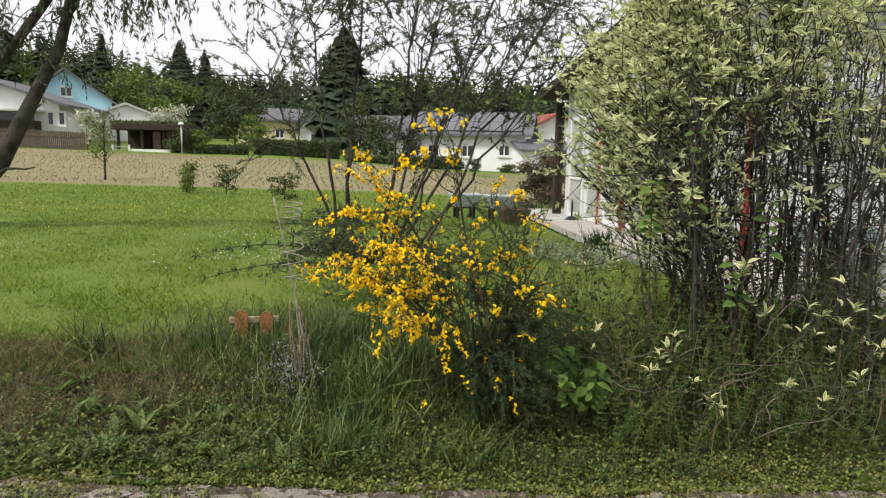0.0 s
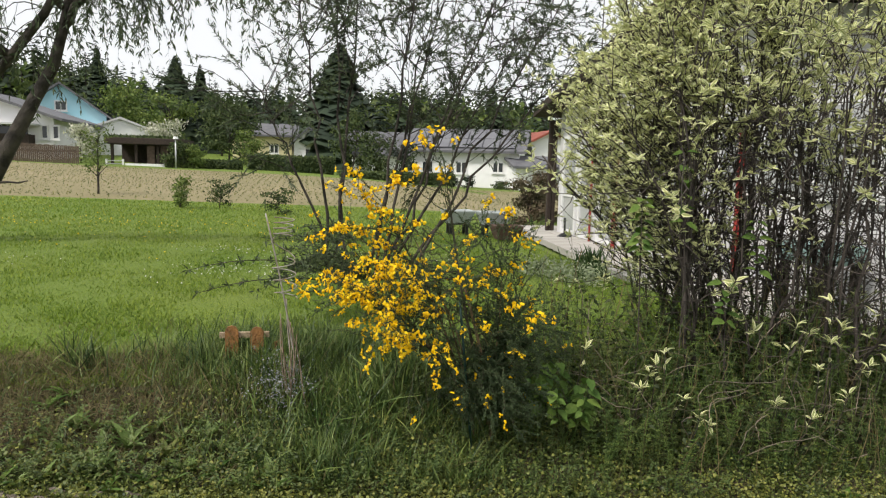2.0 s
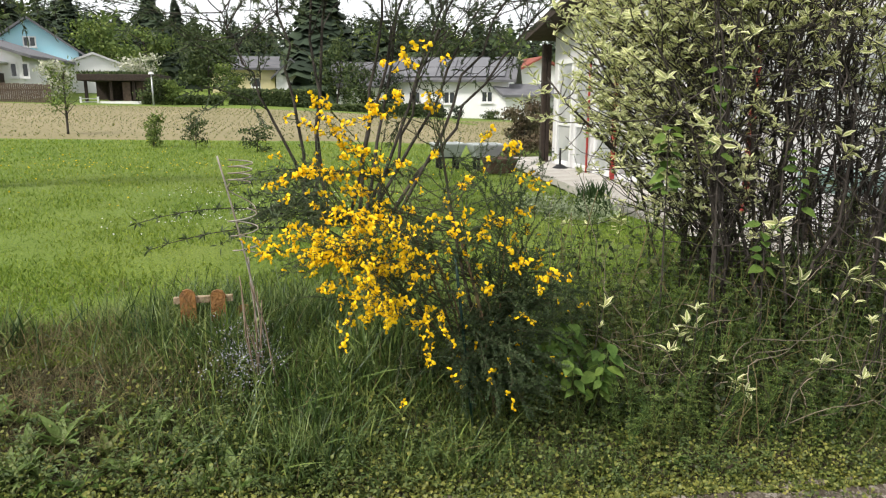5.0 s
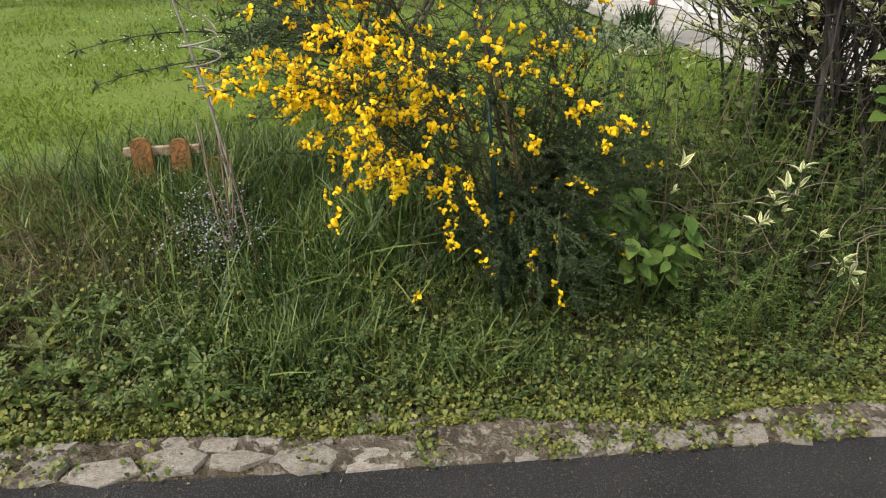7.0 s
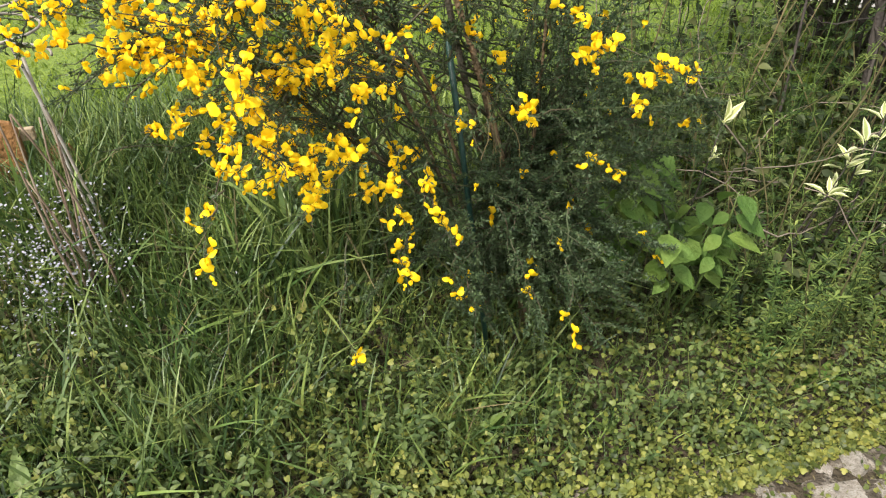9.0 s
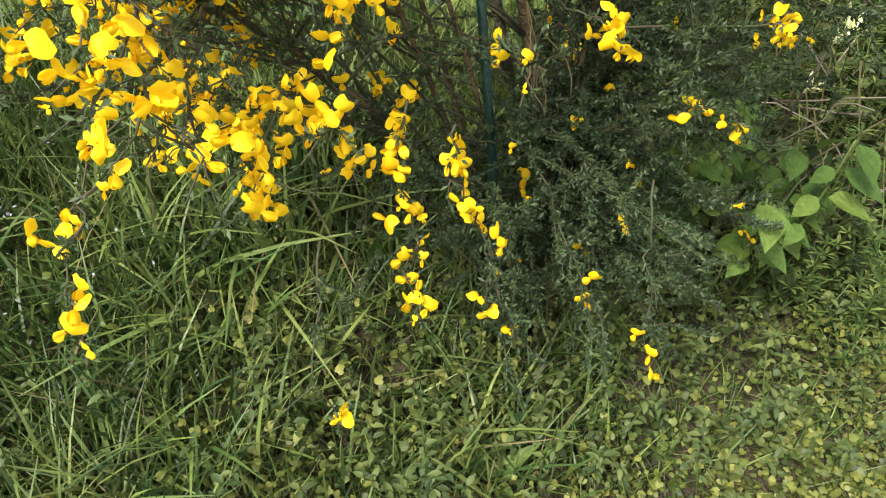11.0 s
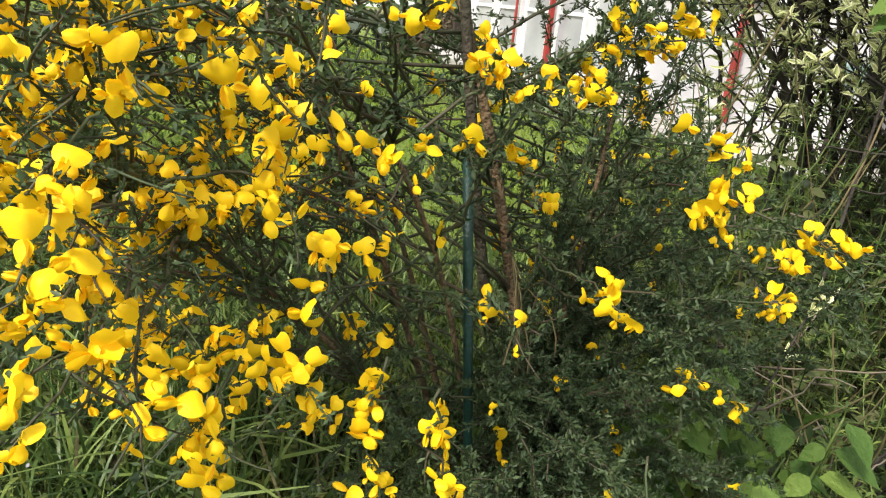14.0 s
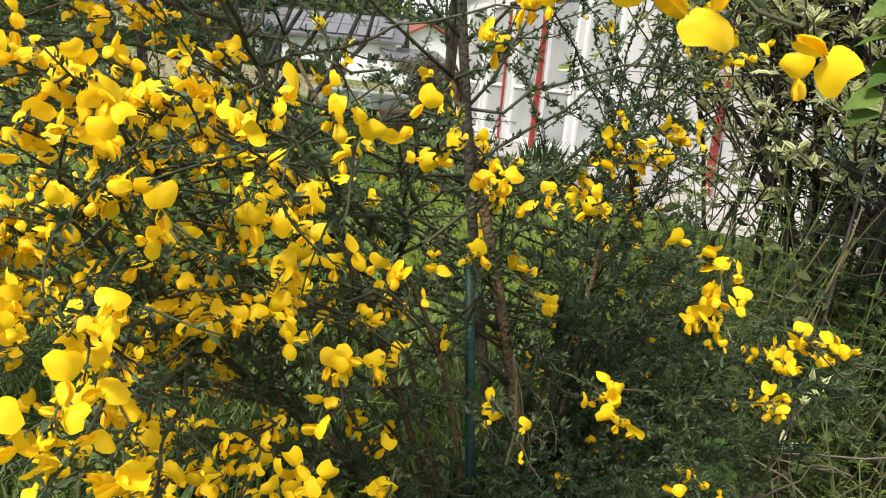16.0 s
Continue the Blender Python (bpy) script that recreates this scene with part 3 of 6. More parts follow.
wr = np.random.default_rng(21)
wood = Soup()
for i in range(560):
    y = 70 + 150 * wr.random() ** 0.8
    x = wr.uniform(-0.62, 0.95) * y + wr.normal() * 3
    b = np.array([x, y, float(ground_z(x, y)) - 0.1])
    top = (0.112 + 0.034 * min(1.0, max(0.0, -x / y - 0.08) * 4) + 0.010 * math.sin(x / y * 9) + 0.006 * wr.normal()) * (y + 3) + 1.6 - b[2]
    hmax = max(4.0, top * wr.uniform(0.80, 1.04))
    if wr.random() < 0.62:
        conifer(wood, b, hmax, hmax * wr.uniform(0.19, 0.27), wr, 13, 8)
    else:
        broadleaf(wood, b, hmax * 0.86, hmax * 0.3, wr, 110, 1.0 + 0.016 * hmax, 2 if wr.random() < 0.72 else 3)
wood.thing("woodland", [M["conifer"], M["bark"], M["crown"], M["lightcrown"]], label="dark mixed woodland of spruce and broadleaf trees on the hillside", category="forest", kind="stuff")


def single_conifer(x, y, h, rad, seed, label):
    r = np.random.default_rng(seed)
    base = np.array([x, y, float(ground_z(x, y)) - 0.05])
    t = empty("spruce", base, label, "tree")
    s = Soup()
    conifer(s, np.zeros(3), h, rad, r, 44, 22)
    s.thing("crown", [M["conifer"], M["bark"]], t)


single_conifer(-12.7, 70, 9.3, 3.0, 3, "broad dark spruce standing before the woodland")
single_conifer(-10.8, 73, 9.0, 1.9, 4, "dark spruce beside another spruce")
single_conifer(2.6, 60, 11.0, 4.6, 5, "tall dark conifer behind the gardens")
single_conifer(-20.8, 74, 10.2, 1.8, 6, "slim dark spruce behind the blue house")


def garden_tree(name, x, y, h, rad, mat, seed, label, k=900, size=0.16, low=0.3, category="tree"):
    r = np.random.default_rng(seed)
    base = np.array([x, y, float(ground_z(x, y)) - 0.03])
    t = empty(name, base, label, category)
    s = Soup()
    top = np.array([0, 0, h])
    trunk = wander((0, 0, 0), (0.05, 0, 1), h * 0.8, 6, 0.12, 0, r)
    s.tube(trunk, np.linspace(h * 0.018, h * 0.006, 7), 6)
    for i in range(14):
        p, d = at_path(trunk, [r.uniform(max(0.15, low - 0.1), 0.95)])
        a = r.uniform(0, 6.28)
        s.tube(wander(p[0], (math.cos(a), math.sin(a), 0.9), rad * 0.9, 4, 0.3, 0, r), np.linspace(h * 0.007, 0.003, 5), 4)
    s.thing("trunk", [M["bark"]], t)
    s = Soup()
    for i in range(7):
        a = r.uniform(0, 6.28)
        c = (math.cos(a) * rad * 0.45, math.sin(a) * rad * 0.45, h * (low + (0.92 - low) * (i + 0.5) / 7))
        blob_leaves(s, c, (rad * 0.62, rad * 0.62, h * 0.14), k // 7, size, 0, r)
    s.thing("crown", [mat], t)
    return t


garden_tree("young_tree", -6.2, 18.3, 2.0, 0.5, M["lightcrown"], 31, "slender young tree in fresh leaf at the lawn edge", 420, 0.09, 0.35)
garden_tree("lawn_shrub", -3.4, 14.5, 0.78, 0.30, M["lightcrown"], 32, "upright yellow-green shrub at the lawn edge", 700, 0.07, 0.1, "shrub")
garden_tree("lawn_shrub", -2.5, 14.5, 0.75, 0.34, M["crown"], 33, "loose green shrub at the lawn edge", 420, 0.07, 0.15, "shrub")
garden_tree("lawn_shrub", -1.1, 13.2, 0.62, 0.40, M["crown"], 34, "low green shrub at the lawn edge", 500, 0.07, 0.1, "shrub")
garden_tree("blossom_tree", -14.0, 44, 2.4, 1.1, M["blossom"], 35, "small tree in white blossom behind the fence", 1300, 0.2, 0.2)
garden_tree("blossom_tree", -10.6, 52, 3.0, 1.5, M["blossom"], 36, "round white blossoming tree above the carport", 1300, 0.22, 0.3)
garden_tree("arched_shrub", -8.5, 43.2, 1.7, 0.9, M["crown"], 37, "clipped green arch of hedge by the gate", 1400, 0.17, 0.05, "shrub")
garden_tree("arched_shrub", -7.3, 43.6, 1.5, 0.8, M["lightcrown"], 38, "rounded green shrub beside the street lamp", 1200, 0.17, 0.05, "shrub")
garden_tree("garden_tree", -6.0, 52, 4.4, 2.2, M["crown"], 39, "broad green tree beyond the gardens", 1800, 0.3, 0.2)
garden_tree("garden_tree", -12.6, 66, 5.5, 2.6, M["lightcrown"], 40, "fresh green tree before the woodland", 1800, 0.35, 0.2)
garden_tree("garden_tree", -17.6, 72, 6.5, 3.0, M["lightcrown"], 41, "fresh green tree before the woodland", 1800, 0.38, 0.2)
garden_tree("garden_tree", -7.6, 62, 5.6, 2.4, M["crown"], 42, "dark green tree between the houses", 1800, 0.32, 0.15)
garden_tree("garden_tree", -4.2, 50, 2.7, 1.2, M["lightcrown"], 43, "pale green bush before the cream house", 1200, 0.2, 0.1)
garden_tree("garden_tree", 3.2, 52, 5.2, 1.8, M["crown"], 44, "dark green tree beside the conifer", 1500, 0.28, 0.1)
garden_tree("garden_tree", 4.4, 45.5, 3.3, 1.5, M["crown"], 61, "dark green bush before the long-roofed house", 1500, 0.22, 0.08)
garden_tree("garden_tree", 6.3, 46.5, 2.8, 1.1, M["conifer"], 62, "dark evergreen beside the bungalow", 1300, 0.2, 0.08)
garden_tree("brown_shrub", 5.5, 15.2, 1.35, 0.6, M["brownleaf"], 45, "reddish-brown shrub beside the terrace", 2600, 0.09, 0.05, "shrub")
garden_tree("brown_shrub", 6.5, 16.5, 1.5, 0.6, M["brownleaf"], 46, "reddish-brown shrub behind the terrace post", 2200, 0.09, 0.05, "shrub")
garden_tree("garden_shrub", 10.6, 44.0, 0.9, 0.5, M["conifer"], 47, "small dark cone shrub before the bungalow", 700, 0.12, 0.05, "shrub")
garden_tree("garden_shrub", 9.6, 44.2, 1.1, 0.45, M["conifer"], 48, "small dark cone shrub before the bungalow", 700, 0.12, 0.05, "shrub")
garden_tree("garden_shrub", 13.0, 43.4, 0.6, 0.9, M["crown"], 49, "low green shrub before the annex", 700, 0.14, 0.05, "shrub")
garden_tree("garden_shrub", 17.2, 42.6, 1.5, 0.8, M["crown"], 50, "green shrub before the annex", 900, 0.16, 0.05, "shrub")

# clipped hedges
for x0, x1, yy, hh in ((-4.2, 1.6, 46, 0.95), (-7.2, -4.4, 44.5, 0.45), (1.8, 9.5, 43.5, 0.5)):
    s = Soup()
    k = int((x1 - x0) * 420)
    zb = ground_z(np.linspace(x0, x1, k), yy)
    q = rng.random((k, 3))
    side = rng.random(k) < 0.55
    p = np.stack([x0 + q[:, 0] * (x1 - x0), yy + np.where(side, 0.05 * q[:, 1], q[:, 1] * 0.9), float(ground_z((x0 + x1) / 2, yy)) + np.where(side, q[:, 2] * hh, hh * (1 + 0.05 * q[:, 2]))], -1)
    lv, lf, _ = leaf(0.6, 2, 0.3)
    s.add(lv, lf, frames(p, unit(k, 0.3), unit(k) + np.array([0, -1.2, 0.8]), rng.uniform(0.12, 0.25, k)))
    zc = float(ground_z((x0 + x1) / 2, yy))
    s.raw(*((lambda a: ([(v.co.x, v.co.y, v.co.z) for v in a.verts], [[v.index for v in f_.verts] for f_ in a.faces]))(box(x0 + 0.05, x1 - 0.05, yy + 0.08, yy + 0.8, zc - 0.2, zc + hh - 0.08))))
    s.thing("hedge", [M["crown"]], label="clipped green garden hedge at the field edge", category="hedge")

# rows of young crop
s = Soup()
gxx, gyy = np.meshgrid(np.arange(-24, 14, 0.26), 17.5 + 0.33 * np.arange(62), indexing="ij")
k = gxx.size
p = np.stack([gxx.ravel() + rng.normal(size=k) * 0.05, gyy.ravel() + rng.normal(size=k) * 0.02, np.zeros(k)], -1)
p[:, 2] = ground_z(p[:, 0], p[:, 1]) + 0.015
cv_, cf_ = np.array([(0, 0, 0), (0.14, 0.55, 0.04), (0, 1, -0.1), (-0.14, 0.55, 0.04)]), [(0, 1, 2), (0, 2, 3)]
for _ in range(3):
    s.add(cv_, cf_, frames(p, unit(k, 1.0), unit(k), rng.uniform(0.05, 0.09, k)))
s.thing("crop_rows", [M["weed"]], label="thin rows of young pale crop on the field", category="crop", kind="stuff")

# ---- the house with the terrace ----
WX = 5.1
th = empty("terrace_house", (WX + 3, 6, 0.4), "single-storey pale house with glazed terrace doors", "house")


def zg(y):
    return 2.95 + (11.8 - max(y, 6.6)) * 0.22 - max(0, 6.6 - y) * 0.22


prof = [(1.2, -0.8), (12.0, -0.8), (12.0, zg(12.0) - 0.02), (6.6, zg(6.6) - 0.02), (1.2, zg(1.2) - 0.02)]
part("wall", prism(prof, WX, WX + 7, "x"), M["housewall"], th)
for a, b in ((6.6, 12.5), (6.6, 0.8)):
    part("roof", prism([(a, zg(a)), (b, zg(b)), (b, zg(b) + 0.16), (a, zg(a) + 0.16)], WX - 0.5, WX + 7.3, "x"), M["darkwood"], th, "dark roof edge")
for j, yy in enumerate((11.7, 10.75, 9.8, 8.85, 7.9)):
    bm = box(WX - 0.05, WX + 0.03, yy - 0.82, yy - 0.74, 0.24, 2.36)
    box(WX - 0.05, WX + 0.03, yy - 0.08, yy, 0.24, 2.36, 0, bm)
    box(WX - 0.048, WX + 0.03, yy - 0.74, yy - 0.08, 0.24, 0.34, 0, bm)
    box(WX - 0.048, WX + 0.03, yy - 0.74, yy - 0.08, 2.27, 2.36, 0, bm)
    box(WX - 0.045, WX + 0.03, yy - 0.74, yy - 0.08, 1.05, 1.10, 0, bm)
    d = part("terrace_door", bm, M["frame"], th, "white-framed glazed terrace door")
    part("pane", box(WX - 0.02, WX + 0.02, yy - 0.74, yy - 0.08, 0.34, 2.27), M["curtain"], d)
bm = box(WX - 0.06, WX + 0.03, 3.0, 5.8, 1.35, 2.45)
d = part("window", bm, M["frame"], th)
for a in (3.08, 4.0, 4.92):
    part("pane", box(WX - 0.075, WX - 0.05, a, a + 0.82, 1.42, 2.38), M["curtain"], d)
settle(th)
po = empty("terrace_post", (5.0, 12.3, 0.2), "dark brown wooden post at the terrace corner", "post")
part("shaft", box(4.93, 5.02, 12.25, 12.35, 0.16, 2.72, 0.01), M["darkwood"], po)
part("shaft", box(5.04, 5.12, 12.25, 12.32, 0.16, 2.72, 0.01), M["darkwood"], po)
settle(po)
ft = empty("parasol_foot", (4.9, 10.9, 0.2), "small black stand on the terrace paving", "stand")
bm = bmesh.new()
bmesh.ops.create_cone(bm, cap_ends=True, segments=20, radius1=0.16, radius2=0.06, depth=0.07, matrix=Matrix.Translation((4.85, 10.9, 0.262)))
part("base", bm, M["rubber"], ft)
bm = bmesh.new()
bmesh.ops.create_cone(bm, cap_ends=True, segments=10, radius1=0.02, radius2=0.02, depth=0.35, matrix=Matrix.Translation((4.85, 10.9, 0.45)))
part("tube", bm, M["rubber"], ft)
settle(ft)
terr = empty("terrace", (4, 6, 0.2), "pale concrete slab terrace along the house", "terrace", kind="structure")
slab_me = None
for i in range(3):
    for j in range(22):
        oy = 2.2 + j * 0.52
        ox = 4.42 - (12.4 - oy) * 0.10 + i * 0.52
        if slab_me is None:
            bm = box(0, 0.51, 0, 0.51, 0, 0.12, 0.008)
            slab_me = bpy.data.meshes.new("slab")
            bm.to_mesh(slab_me)
            bm.free()
            slab_me.materials.append(M["concrete"])
        o = new("slab", slab_me)
        o.parent = terr
        o.location = (ox - 4, oy - 6, 0.105 - 0.2 + 0.004 * rng.random())

# red awning arms before the wall
for yy, wd, top_z in ((9.95, 0.018, 2.2), (8.83, 0.034, 2.2), (5.2, 0.032, 2.2)):
    pol = empty("awning_post", (4.97, yy, 0.22), "red painted steel awning post before the pale wall", "post", "awning posts")
    part("shaft", box(5.01 - 2 * wd, 5.01, yy - wd, yy + wd, 0.20, top_z, 0.008), M["red"], pol)
    part("foot", box(5.0 - 1.4 * wd, 5.005 + wd, yy - 1.3 * wd, yy + 1.3 * wd, 0.222, 0.232), M["steel"], pol, "small steel foot plate")
    settle(pol)
tp = empty("covered_bench", (4.6, 3.4, 0.2), "garden bench under a teal cover against the house", "bench")
part("cover", box(4.35, 4.9, 2.9, 3.6, 0.75, 0.95, 0.06), M["teal"], tp, "teal tarpaulin cover")
for yy in (2.95, 3.48):
    part("leg", box(4.4, 4.47, yy, yy + 0.07, 0.22, 0.749), M["darkwood"], tp)
    part("leg", box(4.78, 4.85, yy, yy + 0.07, 0.22, 0.749), M["darkwood"], tp)
settle(tp)


def trough(name, x0, x1, y0, y1, zb, zt, mat, label, flare=0.08, rim=0.035):
    """An open tub: flared walls, a rim, soil inside."""
    ob = empty(name, ((x0 + x1) / 2, (y0 + y1) / 2, zb), label, "planter")
    bm = bmesh.new()
    rings = []
    for dz, g_, in ((0, 0), (1, flare), (1, flare + rim), (0.9, flare + rim), (0.9, flare + rim), (1.0, flare - 0.02), (0.8, flare - 0.04)):
        z = zb + (zt - zb) * dz
        rings.append([bm.verts.new(c) for c in ((x0 - g_, y0 - g_, z), (x1 + g_, y0 - g_, z), (x1 + g_, y1 + g_, z), (x0 - g_, y1 + g_, z))])
    bm.faces.new(rings[0][::-1])
    for a, b in ((0, 3), (3, 2), (2, 1), (1, 5), (5, 6)):
        for i in range(4):
            bm.faces.new((rings[a][i], rings[a][(i + 1) % 4], rings[b][(i + 1) % 4], rings[b][i]))
    bm.faces.new(rings[6])
    for v_ in [v_ for v_ in bm.verts if not v_.link_faces]:
        bm.verts.remove(v_)
    part("body", bm, mat, ob)
    settle(ob)
    return ob


for xa, yb in ((2.12, 9.75), (2.72, 9.40)):
    trough("trough", xa, xa + 0.40, yb, yb + 0.36, 0.585, 0.82, M["tub"], "grey plastic trough standing on a stand on the lawn", 0.05, 0.03)
    st = empty("trough_stand", (xa + 0.2, yb + 0.18, 0.4), "low dark stand under a trough", "stand")
    for ax in (0.02, 0.33):
        for ay in (0.02, 0.29):
            part("leg", box(xa + ax, xa + ax + 0.05, yb + ay, yb + ay + 0.05, 0.36, 0.555), M["rubber"], st)
    part("top", box(xa, xa + 0.40, yb, yb + 0.36, 0.556, 0.583), M["rubber"], st)
    settle(st)
trough("wooden_tub", 2.86, 3.22, 8.95, 9.28, 0.36, 0.61, M["browntub"], "dark brown planting tub on the lawn", 0.04)

# ---- the broom bush ----
br = np.random.default_rng(101)
broom = empty("broom_bush", (0.40, 0.70, float(ground_z(0.4, 0.7))), "broom bush covered in bright yellow pea flowers", "bush")
O = np.array(broom.location)


def flower_template():
    """A pea flower about one unit wide: a rounded reflexed banner, two wings and a keel; it faces +y and hangs from the origin."""
    v, f = [], []

    def patch(fn, nu, nv):
        b = len(v)
        for i in range(nu + 1):
            for j in range(nv + 1):
                v.append(fn(i / nu, j / nv * 2 - 1))
        for i in range(nu):
            for j in range(nv):
                a = b + i * (nv + 1) + j
                f.append((a, a + 1, a + nv + 2, a + nv + 1))

    def banner(t, s):
        half = 0.56 * math.sin(math.pi * (0.12 + 0.72 * t ** 1.05)) ** 0.6
        x = s * half
        notch = 0.05 * (1 - abs(s)) ** 2 if t > 0.99 else 0.0
        return (x, 0.06 + 0.10 * t - 0.34 * t * t - 0.16 * abs(x) - 0.35 * x * x, 0.04 + 0.72 * t - 0.10 * t * x * x - notch)

    def wing(side):
        def fn(t, s):
            half = 0.27 * math.sin(math.pi * (0.10 + 0.80 * t)) ** 0.6
            return (side * (0.03 + 0.17 * math.sin(2.6 * t) * (1 - 0.55 * s * s)), 0.08 + 0.44 * t - 0.10 * t * t + s * half * 0.75, 0.05 - 0.52 * t + s * half * 0.5)
        return fn

    def keel(t, s):
        half = 0.13 * math.sin(math.pi * (0.1 + 0.78 * t))
        return (s * half * 1.2, 0.10 + 0.38 * t, -0.02 - 0.46 * t + 0.08 * abs(s))

    patch(banner, 5, 6)
    patch(wing(1), 5, 4)
    patch(wing(-1), 5, 4)
    patch(keel, 3, 2)
    return np.array(v), f


FV, FF = flower_template()
twigs, needles = Soup(), Soup()


def stem_part(pts, r0, r1, sides, mat, parent, label=""):
    s_ = Soup()
    s_.tube(pts, np.linspace(r0, r1, len(pts)), sides)
    return s_.thing("stem", [mat], parent, label)



flower_pos, flower_dir, flower_size = [], [], []
lv3, lf3 = np.array([(0, 0, 0), (0.18, 0.5, 0.05), (0, 1, -0.06), (-0.18, 0.5, 0.05)]), [(0, 1, 2), (0, 2, 3)]


def clad(pts, per_m, size=0.0085):
    """Small leaflets in tufts along a twig."""
    length = np.linalg.norm(np.diff(pts, axis=0), axis=1).sum()
    k = int(length * per_m)
    if not k:
        return
    p, d = at_path(pts, br.uniform(0.05, 1, k))
    p = np.repeat(p, 3, axis=0) + br.normal(size=(k * 3, 3)) * 0.002
    d = np.repeat(d / (np.linalg.norm(d, axis=1)[:, None] + 1e-9), 3, axis=0)
    needles.add(lv3, lf3, frames(p, d * 0.7 + unit(k * 3, 0.2, br) * 1.0, unit(k * 3, 0.4, br), br.uniform(0.7, 1.5, k * 3) * size))


def bloom(pts, t0, t1, n, spread=0.012):
    """Flowers in ones to threes along part of a whip."""
    while n > 0:
        c = int(br.integers(1, 4))
        p, d = at_path(pts, [br.uniform(t0, t1)])
        for _ in range(min(c, n)):
            flower_pos.append(p[0] + br.normal(size=3) * spread)
            out = (p[0] - O) * np.array([1.0, 1.0, 0.0])
            out = out / (np.linalg.norm(out) + 1e-6) * 0.5 + np.array([0, -0.25, -0.05]) + br.normal(size=3) * 0.6
            flower_dir.append(out)
            flower_size.append(br.uniform(0.0165, 0.0236) if br.random() > 0.15 else br.uniform(0.009, 0.014))
        n -= c


def whip(p0, tip, lift, flowers, t0=0.4, leaves=150, subs=5, r0=0.0027, sub_len=0.16, sub_flowers=0.35):
    p0, tip = np.asarray(p0, float), np.asarray(tip, float)
    mid = (p0 + tip) / 2 + np.array([0, 0, lift]) + br.normal(size=3) * 0.03
    pts = bezier(p0, mid, tip, 12)
    pts[1:-1] += br.normal(size=(10, 3)) * 0.006
    twigs.tube(pts, np.linspace(r0, 0.0009, 12), 5)
    clad(pts, leaves)
    bloom(pts, t0, 1.0, flowers)
    ln = np.linalg.norm(tip - p0)
    for _ in range(subs):
        p, d = at_path(pts, [br.uniform(0.2, 0.95)])
        dd = d[0] / np.linalg.norm(d[0]) + br.normal(size=3) * 0.6
        q = wander(p[0], dd, sub_len * br.uniform(0.5, 1.4) * min(1.3, ln + 0.3), 5, 0.3, -0.1, br)
        twigs.tube(q, np.linspace(0.0014, 0.0006, 6), 4)
        clad(q, leaves * 1.2)
        if br.random() < sub_flowers:
            bloom(q, 0.3, 1, int(br.integers(1, 4)))
    return pts


# woody stems
zb = O[2] - 0.05
main = bezier((0.48, 0.67, zb), (0.44, 0.625, 0.60), (0.235, 0.64, 1.16), 14)
stem_part(main, 0.0125, 0.006, 8, M["broombark"], broom, "woody brown main stem")
stems = [main]
upright = bezier((0.36, 0.68, 0.66), (0.262, 0.62, 0.97), (0.195, 0.62, 1.46), 12)
stem_part(upright, 0.009, 0.005, 7, M["darkstem"], broom, "dark upright stem")
for tip, r in (((-0.05, 0.72, 1.25), 0.0065), ((0.50, 0.66, 1.02), 0.005), ((0.08, 0.95, 1.2), 0.006), ((-0.12, 0.60, 0.9), 0.006), ((0.62, 0.82, 0.9), 0.0055), ((0.14, 0.53, 0.97), 0.005)):
    tip = np.array(tip)
    st = bezier((0.43 + br.normal() * 0.04, 0.72 + br.normal() * 0.03, zb), (tip + (0.42, 0.72, 0.3)) / 2 + (0.05, 0, 0.06), tip, 10)
    stem_part(st, r, 0.003, 6, M["broombark"], broom)
    stems.append(st)
stems.append(upright)


def from_stem(i, lo, hi):
    p, _ = at_path(stems[i], [br.uniform(lo, hi)])
    return p[0]


def nearest_start(tip, reach=0.30):
    """A point of a stem that a whip to tip could have grown from: lower than the tip and well inside."""
    best, cost = None, 9.0
    for st_ in stems:
        for q_ in st_[len(st_) // 3:]:
            d_ = np.linalg.norm(q_ - tip)
            c_ = abs(d_ - reach) + 0.5 * max(0, q_[2] - tip[2]) + 0.06 * br.random()
            if c_ < cost:
                best, cost = q_, c_
    return best


def sprays(tips, lift, t0, leaves, subs, more=1.0, reach=0.30, sub_flowers=0.1):
    """Whips from the nearest stems to tips of (x, y, z, flowers)."""
    for x_, y_, z_, n_ in tips:
        tip_ = np.array((x_, y_, z_))
        whip(nearest_start(tip_, reach), tip_, lift, round(n_ * more), t0, leaves, subs, 0.0024, 0.12, sub_flowers)


# flowering whips low over the lane side
sprays([(-0.164, 0.275, 0.937, 6), (-0.175, 0.244, 0.898, 5), (-0.165, 0.225, 0.866, 3), (-0.148, 0.302, 0.825, 3), (-0.119, 0.223, 0.833, 3), (-0.197, 0.70, 0.640, 6), (-0.084, 0.476, 0.761, 6),
        (-0.060, 0.306, 0.788, 6), (-0.081, 0.414, 0.676, 7), (-0.012, 0.322, 0.813, 5), (0.011, 0.457, 0.689, 3), (-0.089, 0.476, 0.895, 4), (0.037, 0.346, 0.881, 3), (-0.160, 0.52, 0.70, 6),
        (-0.150, 0.60, 0.76, 5), (-0.250, 0.36, 0.74, 4), (-0.246, 0.42, 0.80, 4)], 0.09, 0.60, 80, 4, 1.9, 0.34, 0.3)
